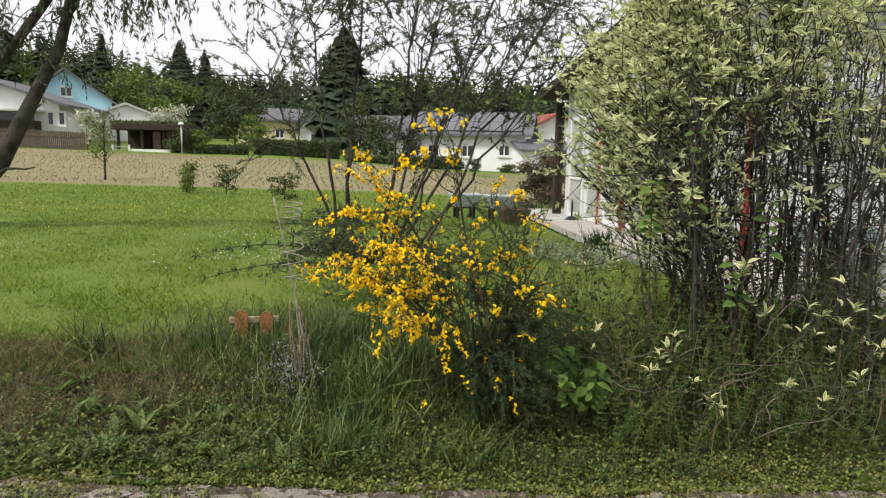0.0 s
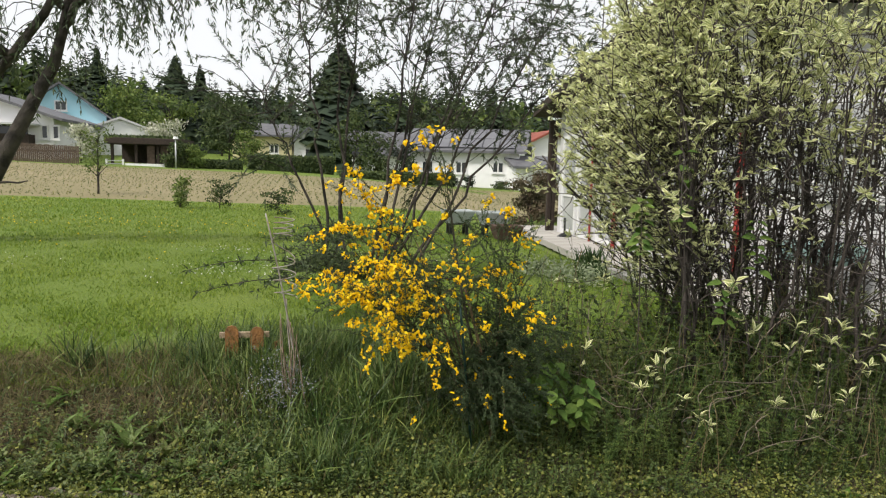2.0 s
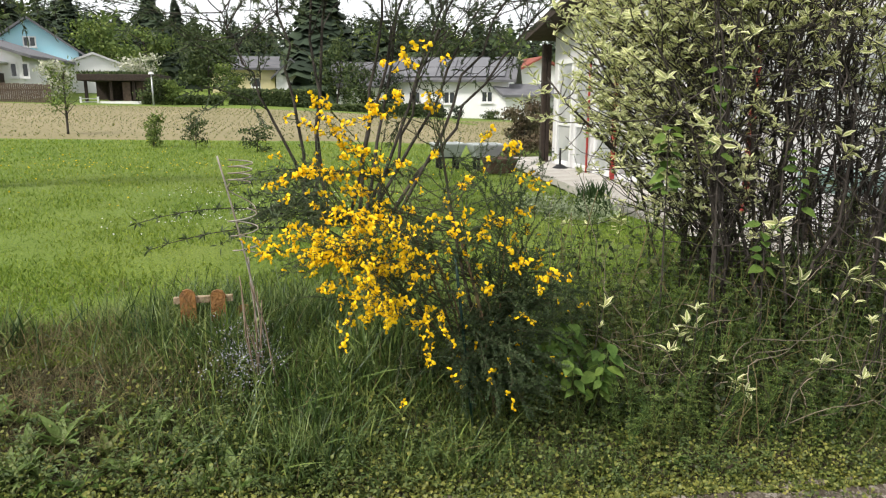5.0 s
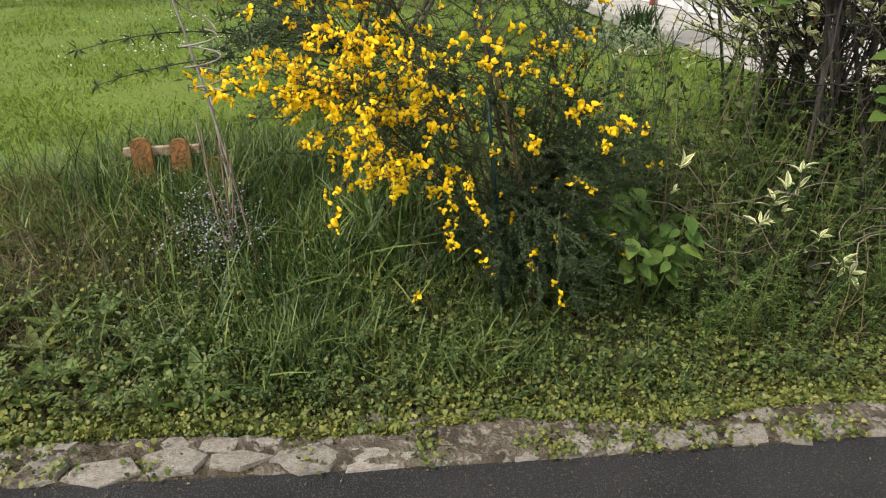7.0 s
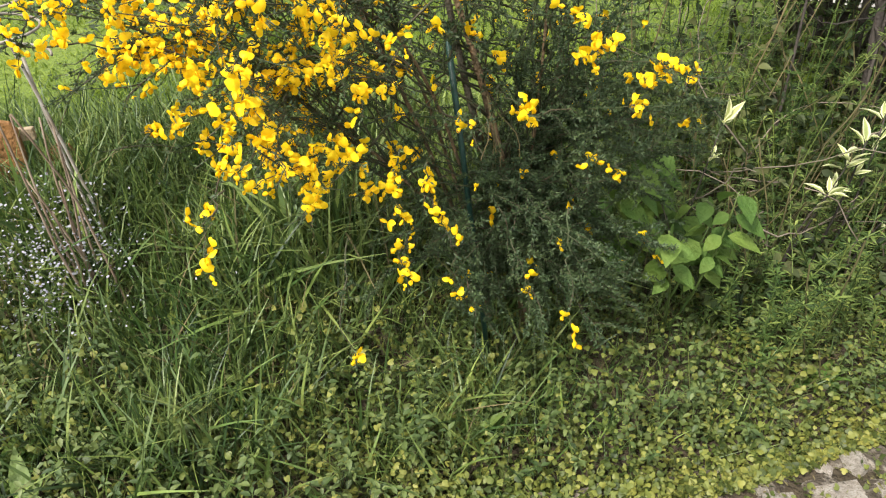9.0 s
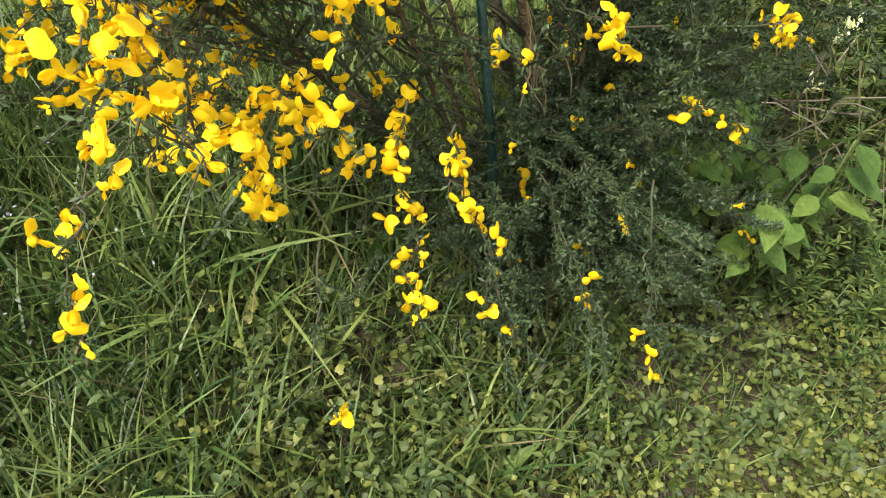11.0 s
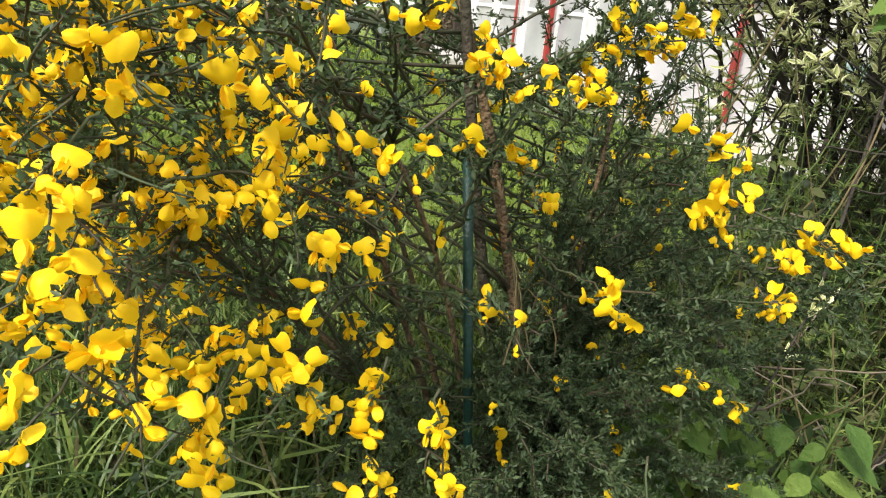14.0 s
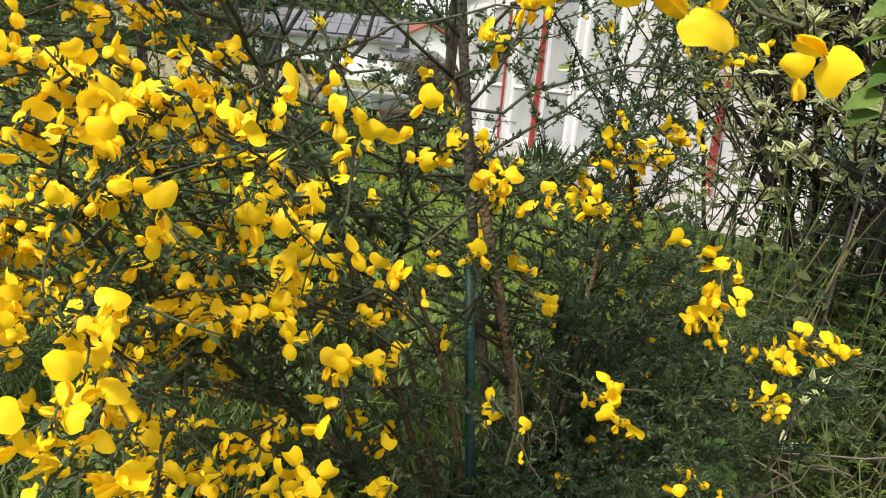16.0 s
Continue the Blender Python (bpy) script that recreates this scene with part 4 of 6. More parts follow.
# whips in the thick of the bloom
sprays([(-0.177, 0.413, 1.160, 6), (-0.138, 0.340, 1.145, 5), (-0.101, 0.341, 1.099, 4), (-0.132, 0.331, 1.098, 6), (-0.184, 0.391, 1.113, 8), (-0.172, 0.310, 1.068, 7), (-0.054, 0.255, 1.147, 4), (-0.020, 0.245, 1.131, 4),
        (-0.020, 0.393, 1.042, 4), (0.011, 0.453, 0.997, 6), (-0.063, 0.289, 1.067, 5), (-0.090, 0.291, 1.047, 4), (-0.154, 0.284, 0.992, 4), (-0.154, 0.284, 0.992, 3), (-0.089, 0.535, 0.908, 4), (-0.053, 0.496, 0.916, 4),
        (0.008, 0.366, 0.958, 8), (0.090, 0.396, 1.012, 4), (0.085, 0.384, 0.934, 5), (0.123, 0.409, 0.898, 6), (-0.10, 0.40, 0.80, 6)], 0.08, 0.76, 90, 4, 1.0, 0.32, 0.15)
# open middle with single flowers
sprays([(0.090, 0.301, 1.114, 2), (0.109, 0.356, 1.143, 1), (0.167, 0.404, 1.193, 1), (0.202, 0.449, 1.058, 4), (0.277, 0.472, 1.049, 2), (0.292, 0.468, 0.951, 2), (0.169, 0.420, 0.997, 1),
        (0.252, 0.365, 0.821, 1), (0.269, 0.466, 0.804, 1), (0.351, 0.371, 0.831, 4)], 0.05, 0.84, 120, 4, 2.0, 0.26, 0.0)
# sparse outer side
sprays([(0.392, 0.498, 1.043, 4), (0.400, 0.502, 1.117, 3), (0.478, 0.543, 1.097, 5), (0.558, 0.595, 1.135, 4), (0.425, 0.347, 1.012, 4), (0.467, 0.388, 0.931, 5), (0.597, 0.402, 0.860, 5), (0.728, 0.420, 0.853, 4),
        (0.562, 0.356, 0.824, 4), (0.501, 0.396, 0.721, 2), (0.535, 0.360, 0.700, 2), (0.409, 0.505, 1.108, 3), (0.518, 0.427, 0.938, 5), (0.662, 0.345, 0.874, 5), (0.330, 0.416, 1.072, 3), (0.90, 0.62, 0.66, 3)],
       0.07, 0.82, 190, 5, 1.5, 0.36, 0.04)
# upper shoots seen against the gardens
sprays([(0.023, 0.60, 1.79, 6), (-0.033, 0.60, 1.75, 4), (0.025, 0.60, 1.62, 12), (0.140, 0.60, 1.62, 9), (0.093, 0.60, 1.84, 4), (0.210, 0.60, 1.76, 2), (0.340, 0.52, 1.27, 5), (0.423, 0.60, 1.49, 5),
        (0.462, 0.36, 1.43, 9), (0.608, 0.62, 1.30, 4), (0.676, 0.60, 1.235, 6), (0.174, 0.60, 1.41, 4), (-0.115, 0.60, 1.39, 6), (-0.130, 0.60, 1.58, 5)], 0.04, 0.76, 120, 3, 1.5, 0.42, 0.1)
# sweep of dense bloom away from the lane's slope
sprays([(-0.374, 0.60, 1.61, 6), (-0.297, 0.60, 1.55, 8), (-0.256, 0.60, 1.46, 9), (-0.402, 0.60, 1.51, 9), (-0.518, 0.56, 1.25, 12), (-0.557, 0.56, 1.31, 5), (-0.445, 0.619, 1.07, 8), (-0.540, 0.50, 0.995, 11),
        (-0.600, 0.55, 1.05, 9), (-0.282, 0.721, 1.26, 10), (-0.209, 0.554, 1.17, 9), (-0.341, 0.58, 0.82, 10), (-0.20, 0.60, 1.38, 10), (-0.30, 0.50, 1.12, 10), (-0.36, 0.52, 0.96, 10), (-0.24, 0.48, 0.93, 9)],
       0.12, 0.40, 80, 4, 2.6, 0.46, 0.6)
for _ in range(40):
    u = br.random()
    tip = (-0.50 + 0.42 * u, br.uniform(0.55, 0.90), 0.82 - 0.16 * u + (0.66 - 0.10 * u) * br.random())
    whip(from_stem(int(br.choice([0, 1, 4])), 0.35, 0.95), tip, 0.10 + 0.06 * br.random(), int(br.integers(8, 14)), 0.36, 90, 4)
# the twig that reaches out nearest over the lane
for tip, n in (((0.150, 0.042, 1.212), 2), ((0.122, 0.042, 1.196), 2), ((0.097, 0.050, 1.208), 1), ((0.063, 0.046, 1.204), 1)):
    whip((0.30, 0.44, 1.26), tip, 0.05, n, 0.98, 60, 1, 0.0016, 0.05, 0)
# hanging sprays in front
for top, tip, n, t0_ in (((0.106, 0.39, 0.80), (0.093, 0.317, 0.545), 24, 0.10), ((0.145, 0.35, 0.785), (0.194, 0.325, 0.62), 11, 0.12), ((0.194, 0.325, 0.62), (0.215, 0.41, 0.425), 3, 0.6),
                         ((0.45, 0.40, 0.62), (0.447, 0.319, 0.352), 3, 0.87), ((0.0, 0.42, 0.62), (-0.02, 0.33, 0.38), 3, 0.9), ((-0.20, 0.36, 0.78), (-0.253, 0.295, 0.655), 4, 0.8)):
    pts = whip(np.array(top), np.array(tip), 0.01, 0, 0.5, 110, 2, 0.0018, 0.07, 0)
    for t_ in np.linspace(t0_, 1.0, n):
        bloom(pts, max(0, t_ - 0.02), t_, 1, 0.009)
# leafy dark underside with few flowers
for _ in range(46):
    a = br.uniform(-2.9, 0.4)
    rad = br.uniform(0.12, 0.46)
    tip = (0.42 + math.cos(a) * rad * 0.95, 0.68 + math.sin(a) * rad * 0.80, br.uniform(0.30, 0.72))
    whip(from_stem(int(br.integers(0, 7)), 0.2, 0.55), tip, 0.10, int(br.random() < 0.15), 0.8, 270, 9, 0.0020, 0.13, 0.02)
for _ in range(30):
    tip = (br.uniform(0.36, 0.84), br.uniform(0.42, 0.85), br.uniform(0.34, 0.94))
    whip(from_stem(int(br.choice([0, 2, 5])), 0.15, 0.6), tip, 0.08, int(br.random() < 0.15), 0.8, 290, 9, 0.0020, 0.15, 0.02)
# low leafy skirt before the stem foot
for _ in range(22):
    tip = (br.uniform(0.22, 0.66), br.uniform(0.36, 0.60), br.uniform(0.22, 0.50))
    whip(from_stem(int(br.choice([0, 2, 6])), 0.12, 0.4), tip, 0.10, 0, 0.8, 300, 9, 0.0018, 0.12, 0.0)
# leafy thin whips high on the outer side
for _ in range(11):
    tip = (br.uniform(0.26, 0.74), br.uniform(0.50, 0.90), br.uniform(0.98, 1.42))
    whip(from_stem(int(br.choice([0, 2, 7])), 0.5, 0.95), tip, 0.05, 0, 0.8, 200, 6, 0.0020, 0.15, 0.0)
# thin bare whips behind
for _ in range(34):
    a = br.uniform(-0.5, 3.4)
    tip = (0.34 + math.cos(a) * br.uniform(0.2, 0.56), 0.78 + math.sin(a) * br.uniform(0.15, 0.42), br.uniform(0.55, 1.36))
    whip(from_stem(int(br.integers(0, 7)), 0.4, 0.95), tip, 0.08, int(br.integers(0, 2)), 0.7, 110, 6)
twigs.thing("twig_mass", [M["broomtwig"]], broom, "thin dark green whips", kind="stuff")
needles.thing("foliage", [M["broomleaf"]], broom, "tiny dark green leaflets", kind="stuff")
fp, fd, fs = np.array(flower_pos), np.array(flower_dir), np.array(flower_size)
FM = frames(fp, fd, np.tile([0, 0, 0.75], (len(fp), 1)) + br.normal(size=(len(fp), 3)) * 0.75, fs)
order = np.argsort(fp[:, 1])
forms = []
for i in range(4):
    crumple = 0.045 * np.sin(FV @ br.normal(size=(3, 3)) * 5.0 + br.normal(size=3))
    forms.append(FV * br.uniform(0.88, 1.08, 3) + crumple)
flower_meshes = []
for fv_ in forms:
    one = Soup()
    one.add(fv_, FF, np.eye(4)[None, :3])
    flower_meshes.append(one.mesh("flower", [M["petal"]]))
for i in order[:290]:
    o = new("flower", flower_meshes[i % 4])
    o.parent = broom
    m4 = Matrix([list(r_) for r_ in FM[i]] + [[0, 0, 0, 1]])
    o.matrix_basis = m4
rest = Soup()
for i, fv_ in enumerate(forms):
    rest.add(fv_, FF, FM[order[290:][i::4]])
rest.thing("blossom", [M["petal"]], broom, "bright yellow pea flowers", kind="stuff")
settle(broom)

# green stake beside the bush
sk = empty("garden_stake", (0.345, 0.585, 0.1), "thin dark green coated steel garden stake", "stake")
s = Soup()
s.tube([(0.345, 0.585, 0.10), (0.293, 0.587, 0.60), (0.256, 0.592, 0.955)], 0.0066, 10)
s.thing("rod", [M["stake"]], sk)
s = Soup()
s.tube([(0.256, 0.592, 0.955), (0.2553, 0.592, 0.962), (0.2548, 0.592, 0.966)], [0.0072, 0.0070, 0.002], 10)
s.thing("tip", [M["stake"]], sk)
settle(sk)
# dried plant tie on the stem
s = Soup()
for _ in range(5):
    s.tube(wander((0.351, 0.622, 0.80), (br.normal() * 0.3, -0.4, -1), 0.16, 6, 0.4, -0.3, br), 0.0012, 4)
s.thing("plant_tie", [M["drygrass"]], label="frayed pale string tied round the broom stem", category="string")

# ---- little picket edging and the wire plant support ----
pk = empty("picket_edging", (-0.88, 1.36, 0.4), "short orange-brown wooden picket edging half hidden in grass", "edging fence")
for xx, zz, dy in ((-0.958, 0.655, 0), (-0.812, 0.645, 0), (-0.69, 0.55, 0.035)):
    prof_ = [(xx - 0.038, 0.3), (xx + 0.038, 0.3), (xx + 0.038, zz - 0.03), (xx + 0.024, zz - 0.008), (xx, zz), (xx - 0.024, zz - 0.008), (xx - 0.038, zz - 0.03)]
    part("picket", prism(prof_, 1.332 + dy, 1.352 + dy, "y"), M["orangewood"], pk)
for z0_ in (0.575, 0.43):
    part("rail", box(-1.03, -0.74, 1.353, 1.378, z0_, z0_ + 0.035, 0.004), M["palewood"], pk, "pale weathered rail")
settle(pk)
ps = empty("plant_support", (-0.57, 1.1, 0.35), "weathered white wire plant support with spiral coils and a rod", "plant support")
s = Soup()
s.tube(bezier((-0.56, 1.1, 0.28), (-0.62, 1.1, 0.80), (-0.746, 1.1, 1.342), 10), 0.0045, 6)
s.thing("rod", [M["wire"]], ps)
s = Soup()
s.tube(bezier((-0.585, 1.13, 0.30), (-0.63, 1.12, 0.62), (-0.635, 1.1, 0.86), 8), 0.004, 6)
s.thing("leg", [M["wire"]], ps)
for z0_, z1_, turns, r0_, r1_, xa_, xb_ in ((0.86, 1.085, 3.2, 0.062, 0.066, -0.635, -0.652), (1.085, 1.215, 0.6, 0.066, 0.05, -0.652, -0.655), (1.215, 1.325, 3.6, 0.05, 0.055, -0.655, -0.642)):
    s = Soup()
    u_ = np.linspace(0, 1, int(turns * 22) + 4)
    a_ = u_ * turns * 2 * np.pi
    rr_ = r0_ + (r1_ - r0_) * u_
    s.tube(np.stack([xa_ + (xb_ - xa_) * u_ + rr_ * np.cos(a_), 1.1 + rr_ * np.sin(a_), z0_ + (z1_ - z0_) * u_], -1), 0.0032, 6)
    s.thing("coil", [M["wire"]], ps, "bent white wire coil")
settle(ps)

ds = empty("dead_stalks", (-0.58, 0.93, 0.24), "bundle of dead brown flower stalks from last year", "stalks")
for _ in range(9):
    s = Soup()
    q = wander((-0.58 + 0.025 * br.normal(), 0.93 + 0.025 * br.normal(), 0.20), (-0.11 + 0.05 * br.normal(), 0.05 * br.normal(), 1), br.uniform(0.35, 0.66), 7, 0.12, 0, br)
    s.tube(q, np.linspace(0.0042, 0.0022, 8), 5)
    s.thing("stalk", [M["deadstalk"]], ds)
settle(ds)

# ---- willow shrub behind the broom ----
ws = np.random.default_rng(55)
wl_v, wl_f, _ = leaf(0.22, 3, 0.2, 0.25)


def leafy_shoot(wood_, leaves_, p, d, ln, r, lift=0.0, per=50, size=0.062, rad=0.004, spread=0.8):
    q = wander(p, d, ln, 6, 0.35, lift, r)
    wood_.tube(q, np.linspace(rad, 0.0015, 7), 4)
    k = int(per * ln * r.uniform(0.7, 1.3)) + 2
    pp, dd = at_path(q, r.uniform(0.15, 1, k))
    dd = dd / (np.linalg.norm(dd, axis=1)[:, None] + 1e-9)
    leaves_.add(wl_v, wl_f, frames(pp, dd + unit(k, 0.05, r) * spread, unit(k, 0.8, r), r.uniform(0.6, 1.3, k) * size))
    return q


will = empty("willow_shrub", (0.15, 4.3, float(ground_z(0.15, 4.3)) - 0.02), "tall loose willow shrub with many dark stems", "shrub")
wood_s, leaf_s = Soup(), Soup()
zb = float(ground_z(0.15, 4.3)) - 0.05
for tx, ty, tz, bx_ in ((-1.0, 4.2, 2.3, -0.25), (-0.6, 4.1, 3.4, -0.2), (0.1, 4.4, 4.3, -0.1), (0.7, 4.2, 4.4, 0.15), (1.2, 4.5, 4.3, 0.25), (1.7, 4.3, 4.0, 0.3), (0.9, 4.8, 3.6, 0.2), (2.0, 4.6, 3.4, 0.35), (-0.2, 4.6, 4.0, -0.1), (2.5, 4.4, 3.9, 0.45), (1.3, 4.0, 3.0, 0.3), (2.8, 4.8, 3.2, 0.5)):
    b = np.array([bx_ + ws.normal() * 0.08, 4.3 + ws.normal() * 0.1, zb])
    tip = np.array([tx, ty, tz])
    st = bezier(b, b * 0.55 + tip * 0.45 + (0.0, 0, 0.25), tip, 14)
    st[1:] += ws.normal(size=(13, 3)) * 0.025
    stem_part(st, 0.019, 0.004, 7, M["bark"], will)
    for _ in range(16):
        p, d = at_path(st, [ws.uniform(0.28, 1.0) ** 0.7])
        q = wander(p[0], d[0] / np.linalg.norm(d[0]) + ws.normal(size=3) * 0.65, ws.uniform(0.5, 1.1), 6, 0.35, 0.1, ws)
        wood_s.tube(q, np.linspace(0.0058, 0.0022, 7), 5)
        for _ in range(5):
            p2, d2 = at_path(q, [ws.uniform(0.25, 1)])
            leafy_shoot(wood_s, leaf_s, p2[0], d2[0] / np.linalg.norm(d2[0]) + ws.normal(size=3) * 0.7, ws.uniform(0.2, 0.45), ws, 0.0, 110, 0.048, 0.0028)
# low side shoots over the lawn, leaves in whorls
for z0, tipx in ((0.92, -1.30), (0.76, -1.25)):
    q = bezier((-0.05, 3.0, 0.55), (-0.6, 2.2, z0 + 0.15), (tipx, 2.0, z0 - 0.03), 12)
    wood_s.tube(q, np.linspace(0.007, 0.002, 12), 5)
    for t in np.linspace(0.45, 1.0, 8):
        p, d = at_path(q, [t])
        k = 12
        leaf_s.add(wl_v, wl_f, frames(np.repeat(p, k, 0), unit(k, 0.2, ws), unit(k, 0.8, ws), ws.uniform(0.03, 0.062, k)))
for _ in range(34):
    e_ = np.array([ws.uniform(-0.85, -0.22), ws.uniform(1.75, 2.3), ws.uniform(0.72, 1.22)])
    q = bezier((ws.uniform(-0.15, 0.10), 3.2, 0.62), (e_ + (0.0, 3.2, 0.9)) / 2 + (0, 0, 0.12), e_, 9)
    wood_s.tube(q, np.linspace(0.005, 0.0016, 9), 4)
    for t in np.linspace(0.55, 1.0, 7):
        p, d = at_path(q, [t])
        k = 9
        leaf_s.add(wl_v, wl_f, frames(np.repeat(p, k, 0) + ws.normal(size=(k, 3)) * 0.012, unit(k, 0.2, ws), unit(k, 0.8, ws), ws.uniform(0.03, 0.06, k)))
wood_s.thing("twig_mass", [M["bark"]], will, kind="stuff")
leaf_s.thing("foliage", [M["willowleaf"]], will, kind="stuff")
settle(will)

# ---- old weeping tree beside the lawn ----
tr = np.random.default_rng(77)
tree = empty("weeping_tree", (-5.3, 7.2, float(ground_z(-5.3, 7.2)) - 0.03), "old dark-barked weeping tree with hanging leafy shoots", "tree")
tw, tl = Soup(), Soup()
trunk = np.array([(-5.3, 7.2, 0.45), (-4.85, 7.1, 0.95), (-4.43, 7.0, 1.36), (-4.12, 7.0, 1.93), (-3.9, 7.0, 2.35), (-3.66, 7.0, 2.78), (-3.48, 7.0, 3.42), (-3.35, 7.1, 4.2), (-3.1, 7.2, 5.0)])
tw.tube(trunk, [0.22, 0.15, 0.115, 0.092, 0.08, 0.072, 0.065, 0.055, 0.035], 12)
limb = np.array([(-5.0, 7.3, 0.8), (-4.85, 7.3, 1.7), (-4.6, 7.2, 2.45), (-4.2, 7.1, 2.86), (-3.74, 7.0, 3.42), (-3.2, 6.8, 4.3)])
tw.tube(limb, [0.10, 0.08, 0.068, 0.06, 0.052, 0.035], 10)
limbs = [trunk, limb]
for p0, p1 in (((-3.4, 7.1, 4.0), (-1.6, 6.6, 4.1)), ((-3.2, 7.1, 4.7), (0.2, 6.4, 4.2)), ((-3.3, 7.0, 4.3), (-2.2, 5.6, 4.3)), ((-3.5, 7, 3.5), (-5.2, 6.2, 4.6)), ((-3.1, 7.2, 5.0), (-1.0, 7.6, 4.7)), ((-3.6, 7.0, 3.2), (-2.4, 6.6, 3.9)), ((-3.2, 6.9, 4.5), (1.0, 6.8, 4.1)), ((-4.2, 7.1, 2.9), (-5.6, 6.6, 3.6)), ((-3.2, 7.1, 4.7), (-0.6, 5.8, 4.0))):
    q = bezier(p0, (np.array(p0) + p1) / 2 + (0, 0, 0.35), p1, 10)
    q[1:] += tr.normal(size=(9, 3)) * 0.04
    tw.tube(q, np.linspace(0.06, 0.02, 10), 7)
    limbs.append(q)
tw.tube(wander((-4.35, 7, 1.45), (-0.3, -0.2, 0.9), 0.7, 6, 0.5, 0, tr), np.linspace(0.02, 0.006, 7), 5)
tw.tube(wander((-4.6, 7, 1.15), (0.8, -0.1, 0.25), 0.7, 6, 0.5, 0.5, tr), np.linspace(0.03, 0.008, 7), 6)
for i, lb in enumerate(limbs):
    for _ in range(14 if i in (5, 9) else 20 if i in (2, 4, 7) else 32 if i > 1 else 5):
        p, d = at_path(lb, [tr.uniform(0.15 if i > 1 else 0.55, 1.0)])
        q = wander(p[0], (tr.normal() * 0.8, tr.normal() * 0.8, 0.5), tr.uniform(0.3, 0.8), 5, 0.4, -1.2, tr)
        tw.tube(q, np.linspace(0.009, 0.004, 6), 4)
        for _ in range(3):
            p2, _d = at_path(q, [tr.uniform(0.4, 1)])
            leafy_shoot(tw, tl, p2[0], (tr.normal() * 0.5, tr.normal() * 0.5, -0.5), tr.uniform(0.35, 1.15), tr, -1.6, 23, 0.085, 0.003, 0.75)
tw.thing("trunk", [M["bark"]], tree, smooth=True)
tl.thing("foliage", [M["willowleaf"]], tree, kind="stuff")
settle(tree)

# ---- variegated dogwood ----
dg = np.random.default_rng(303)
dog = empty("variegated_dogwood", (2.2, 1.35, float(ground_z(2.2, 1.35)) - 0.02), "large variegated dogwood with dark bare stems and cream-edged leaves", "shrub")
dw, dl = Soup(), Soup()
DV, DF, DT = leaf(0.33, 3, 0.25, 0.3, 0.08, 0.85, 5)


def dog_leaves(p, d, n, size=0.052):
    k = n
    a = dg.uniform(0, 6.28, k)
    d = np.asarray(d, float)
    d = d / (np.linalg.norm(d) + 1e-9)
    ax = np.stack([np.cos(a), np.sin(a), dg.normal(size=k) * 0.3], -1)
    pp = np.asarray(p) + d * dg.uniform(-0.03, 0.01, k)[:, None]
    dl.add(DV, DF, frames(pp, ax * 0.75 + d * 0.6 + (0, 0, 0.25) + dg.normal(size=(k, 3)) * 0.25, np.tile(d, (k, 1)) + unit(k, 0.4, dg) * 0.5, dg.uniform(0.7, 1.25, k) * size), DT)


for i in range(80):
    bx_, by_ = dg.uniform(1.85, 3.75), dg.uniform(0.95, 2.0)
    b = np.array([bx_, by_, float(ground_z(bx_, by_)) - 0.03])
    hgt = dg.uniform(1.6, 2.9)
    tip = np.array([bx_ + dg.normal() * 0.35 - 0.12, by_ + dg.normal() * 0.25 - 0.08, b[2] + hgt])
    st = bezier(b, (b + tip) / 2 + (dg.normal() * 0.18, dg.normal() * 0.12, 0), tip, 9)
    st[1:] += dg.normal(size=(8, 3)) * 0.022
    stem_part(st, dg.uniform(0.006, 0.016), 0.004, 6, M["dogbark"], dog)
    for _ in range(24):
        p, d = at_path(st, [dg.uniform(0.16, 1.0)])
        q = wander(p[0], d[0] / np.linalg.norm(d[0]) * 0.5 + dg.normal(size=3) * 0.7, dg.uniform(0.25, 0.75), 6, 0.6, 0.2, dg)
        dw.tube(q, np.linspace(0.0042, 0.0018, 7), 4)
        high = (q[-1][2] - 1.55) / 0.5 + 0.7 * (2.0 - q[-1][0])
        if dg.random() < np.clip(0.16 + 0.40 * high, 0.08, 0.97):
            for _ in range(int(dg.integers(1, 6) if high > 0.8 else dg.integers(0, 3))):
                p2, d2 = at_path(q, [dg.uniform(0.3, 1.0)])
                dog_leaves(p2[0], d2[0], int(dg.integers(3, 6)), 0.050)
            dog_leaves(q[-1], q[-1] - q[-2], int(dg.integers(4, 7)), 0.062)
# leafy outer face towards the broom
for _ in range(680):
    p = np.array([dg.uniform(1.15, 1.9), dg.uniform(0.95, 2.0), 0.95 + 1.9 * dg.random() ** 0.75])
    p[0] += 0.5 * max(0, p[2] - 2.2) + max(0, 1.75 - p[2]) * 0.36
    q = wander(p + (0.35, 0.1, -0.2), p - (p + (0.35, 0.1, -0.2)), 0.42, 5, 0.3, 0.2, dg)
    dw.tube(q, np.linspace(0.005, 0.002, 6), 4)
    for t in (0.3, 0.55, 0.8, 1.0):
        p2, d2 = at_path(q, [t])
        dog_leaves(p2[0], d2[0], 7, 0.039)
# leafy upper side
for _ in range(230):
    p = np.array([dg.uniform(1.7, 3.5), dg.uniform(0.8, 1.4), dg.uniform(1.75, 3.0)])
    q = wander(p + (0.2, 0.2, -0.25), (-0.2, -0.2, 0.25), 0.38, 5, 0.4, 0.2, dg)
    dw.tube(q, np.linspace(0.004, 0.002, 6), 4)
    for t in (0.4, 0.7, 1.0):
        p2, d2 = at_path(q, [t])
        dog_leaves(p2[0], d2[0], 6, 0.050)
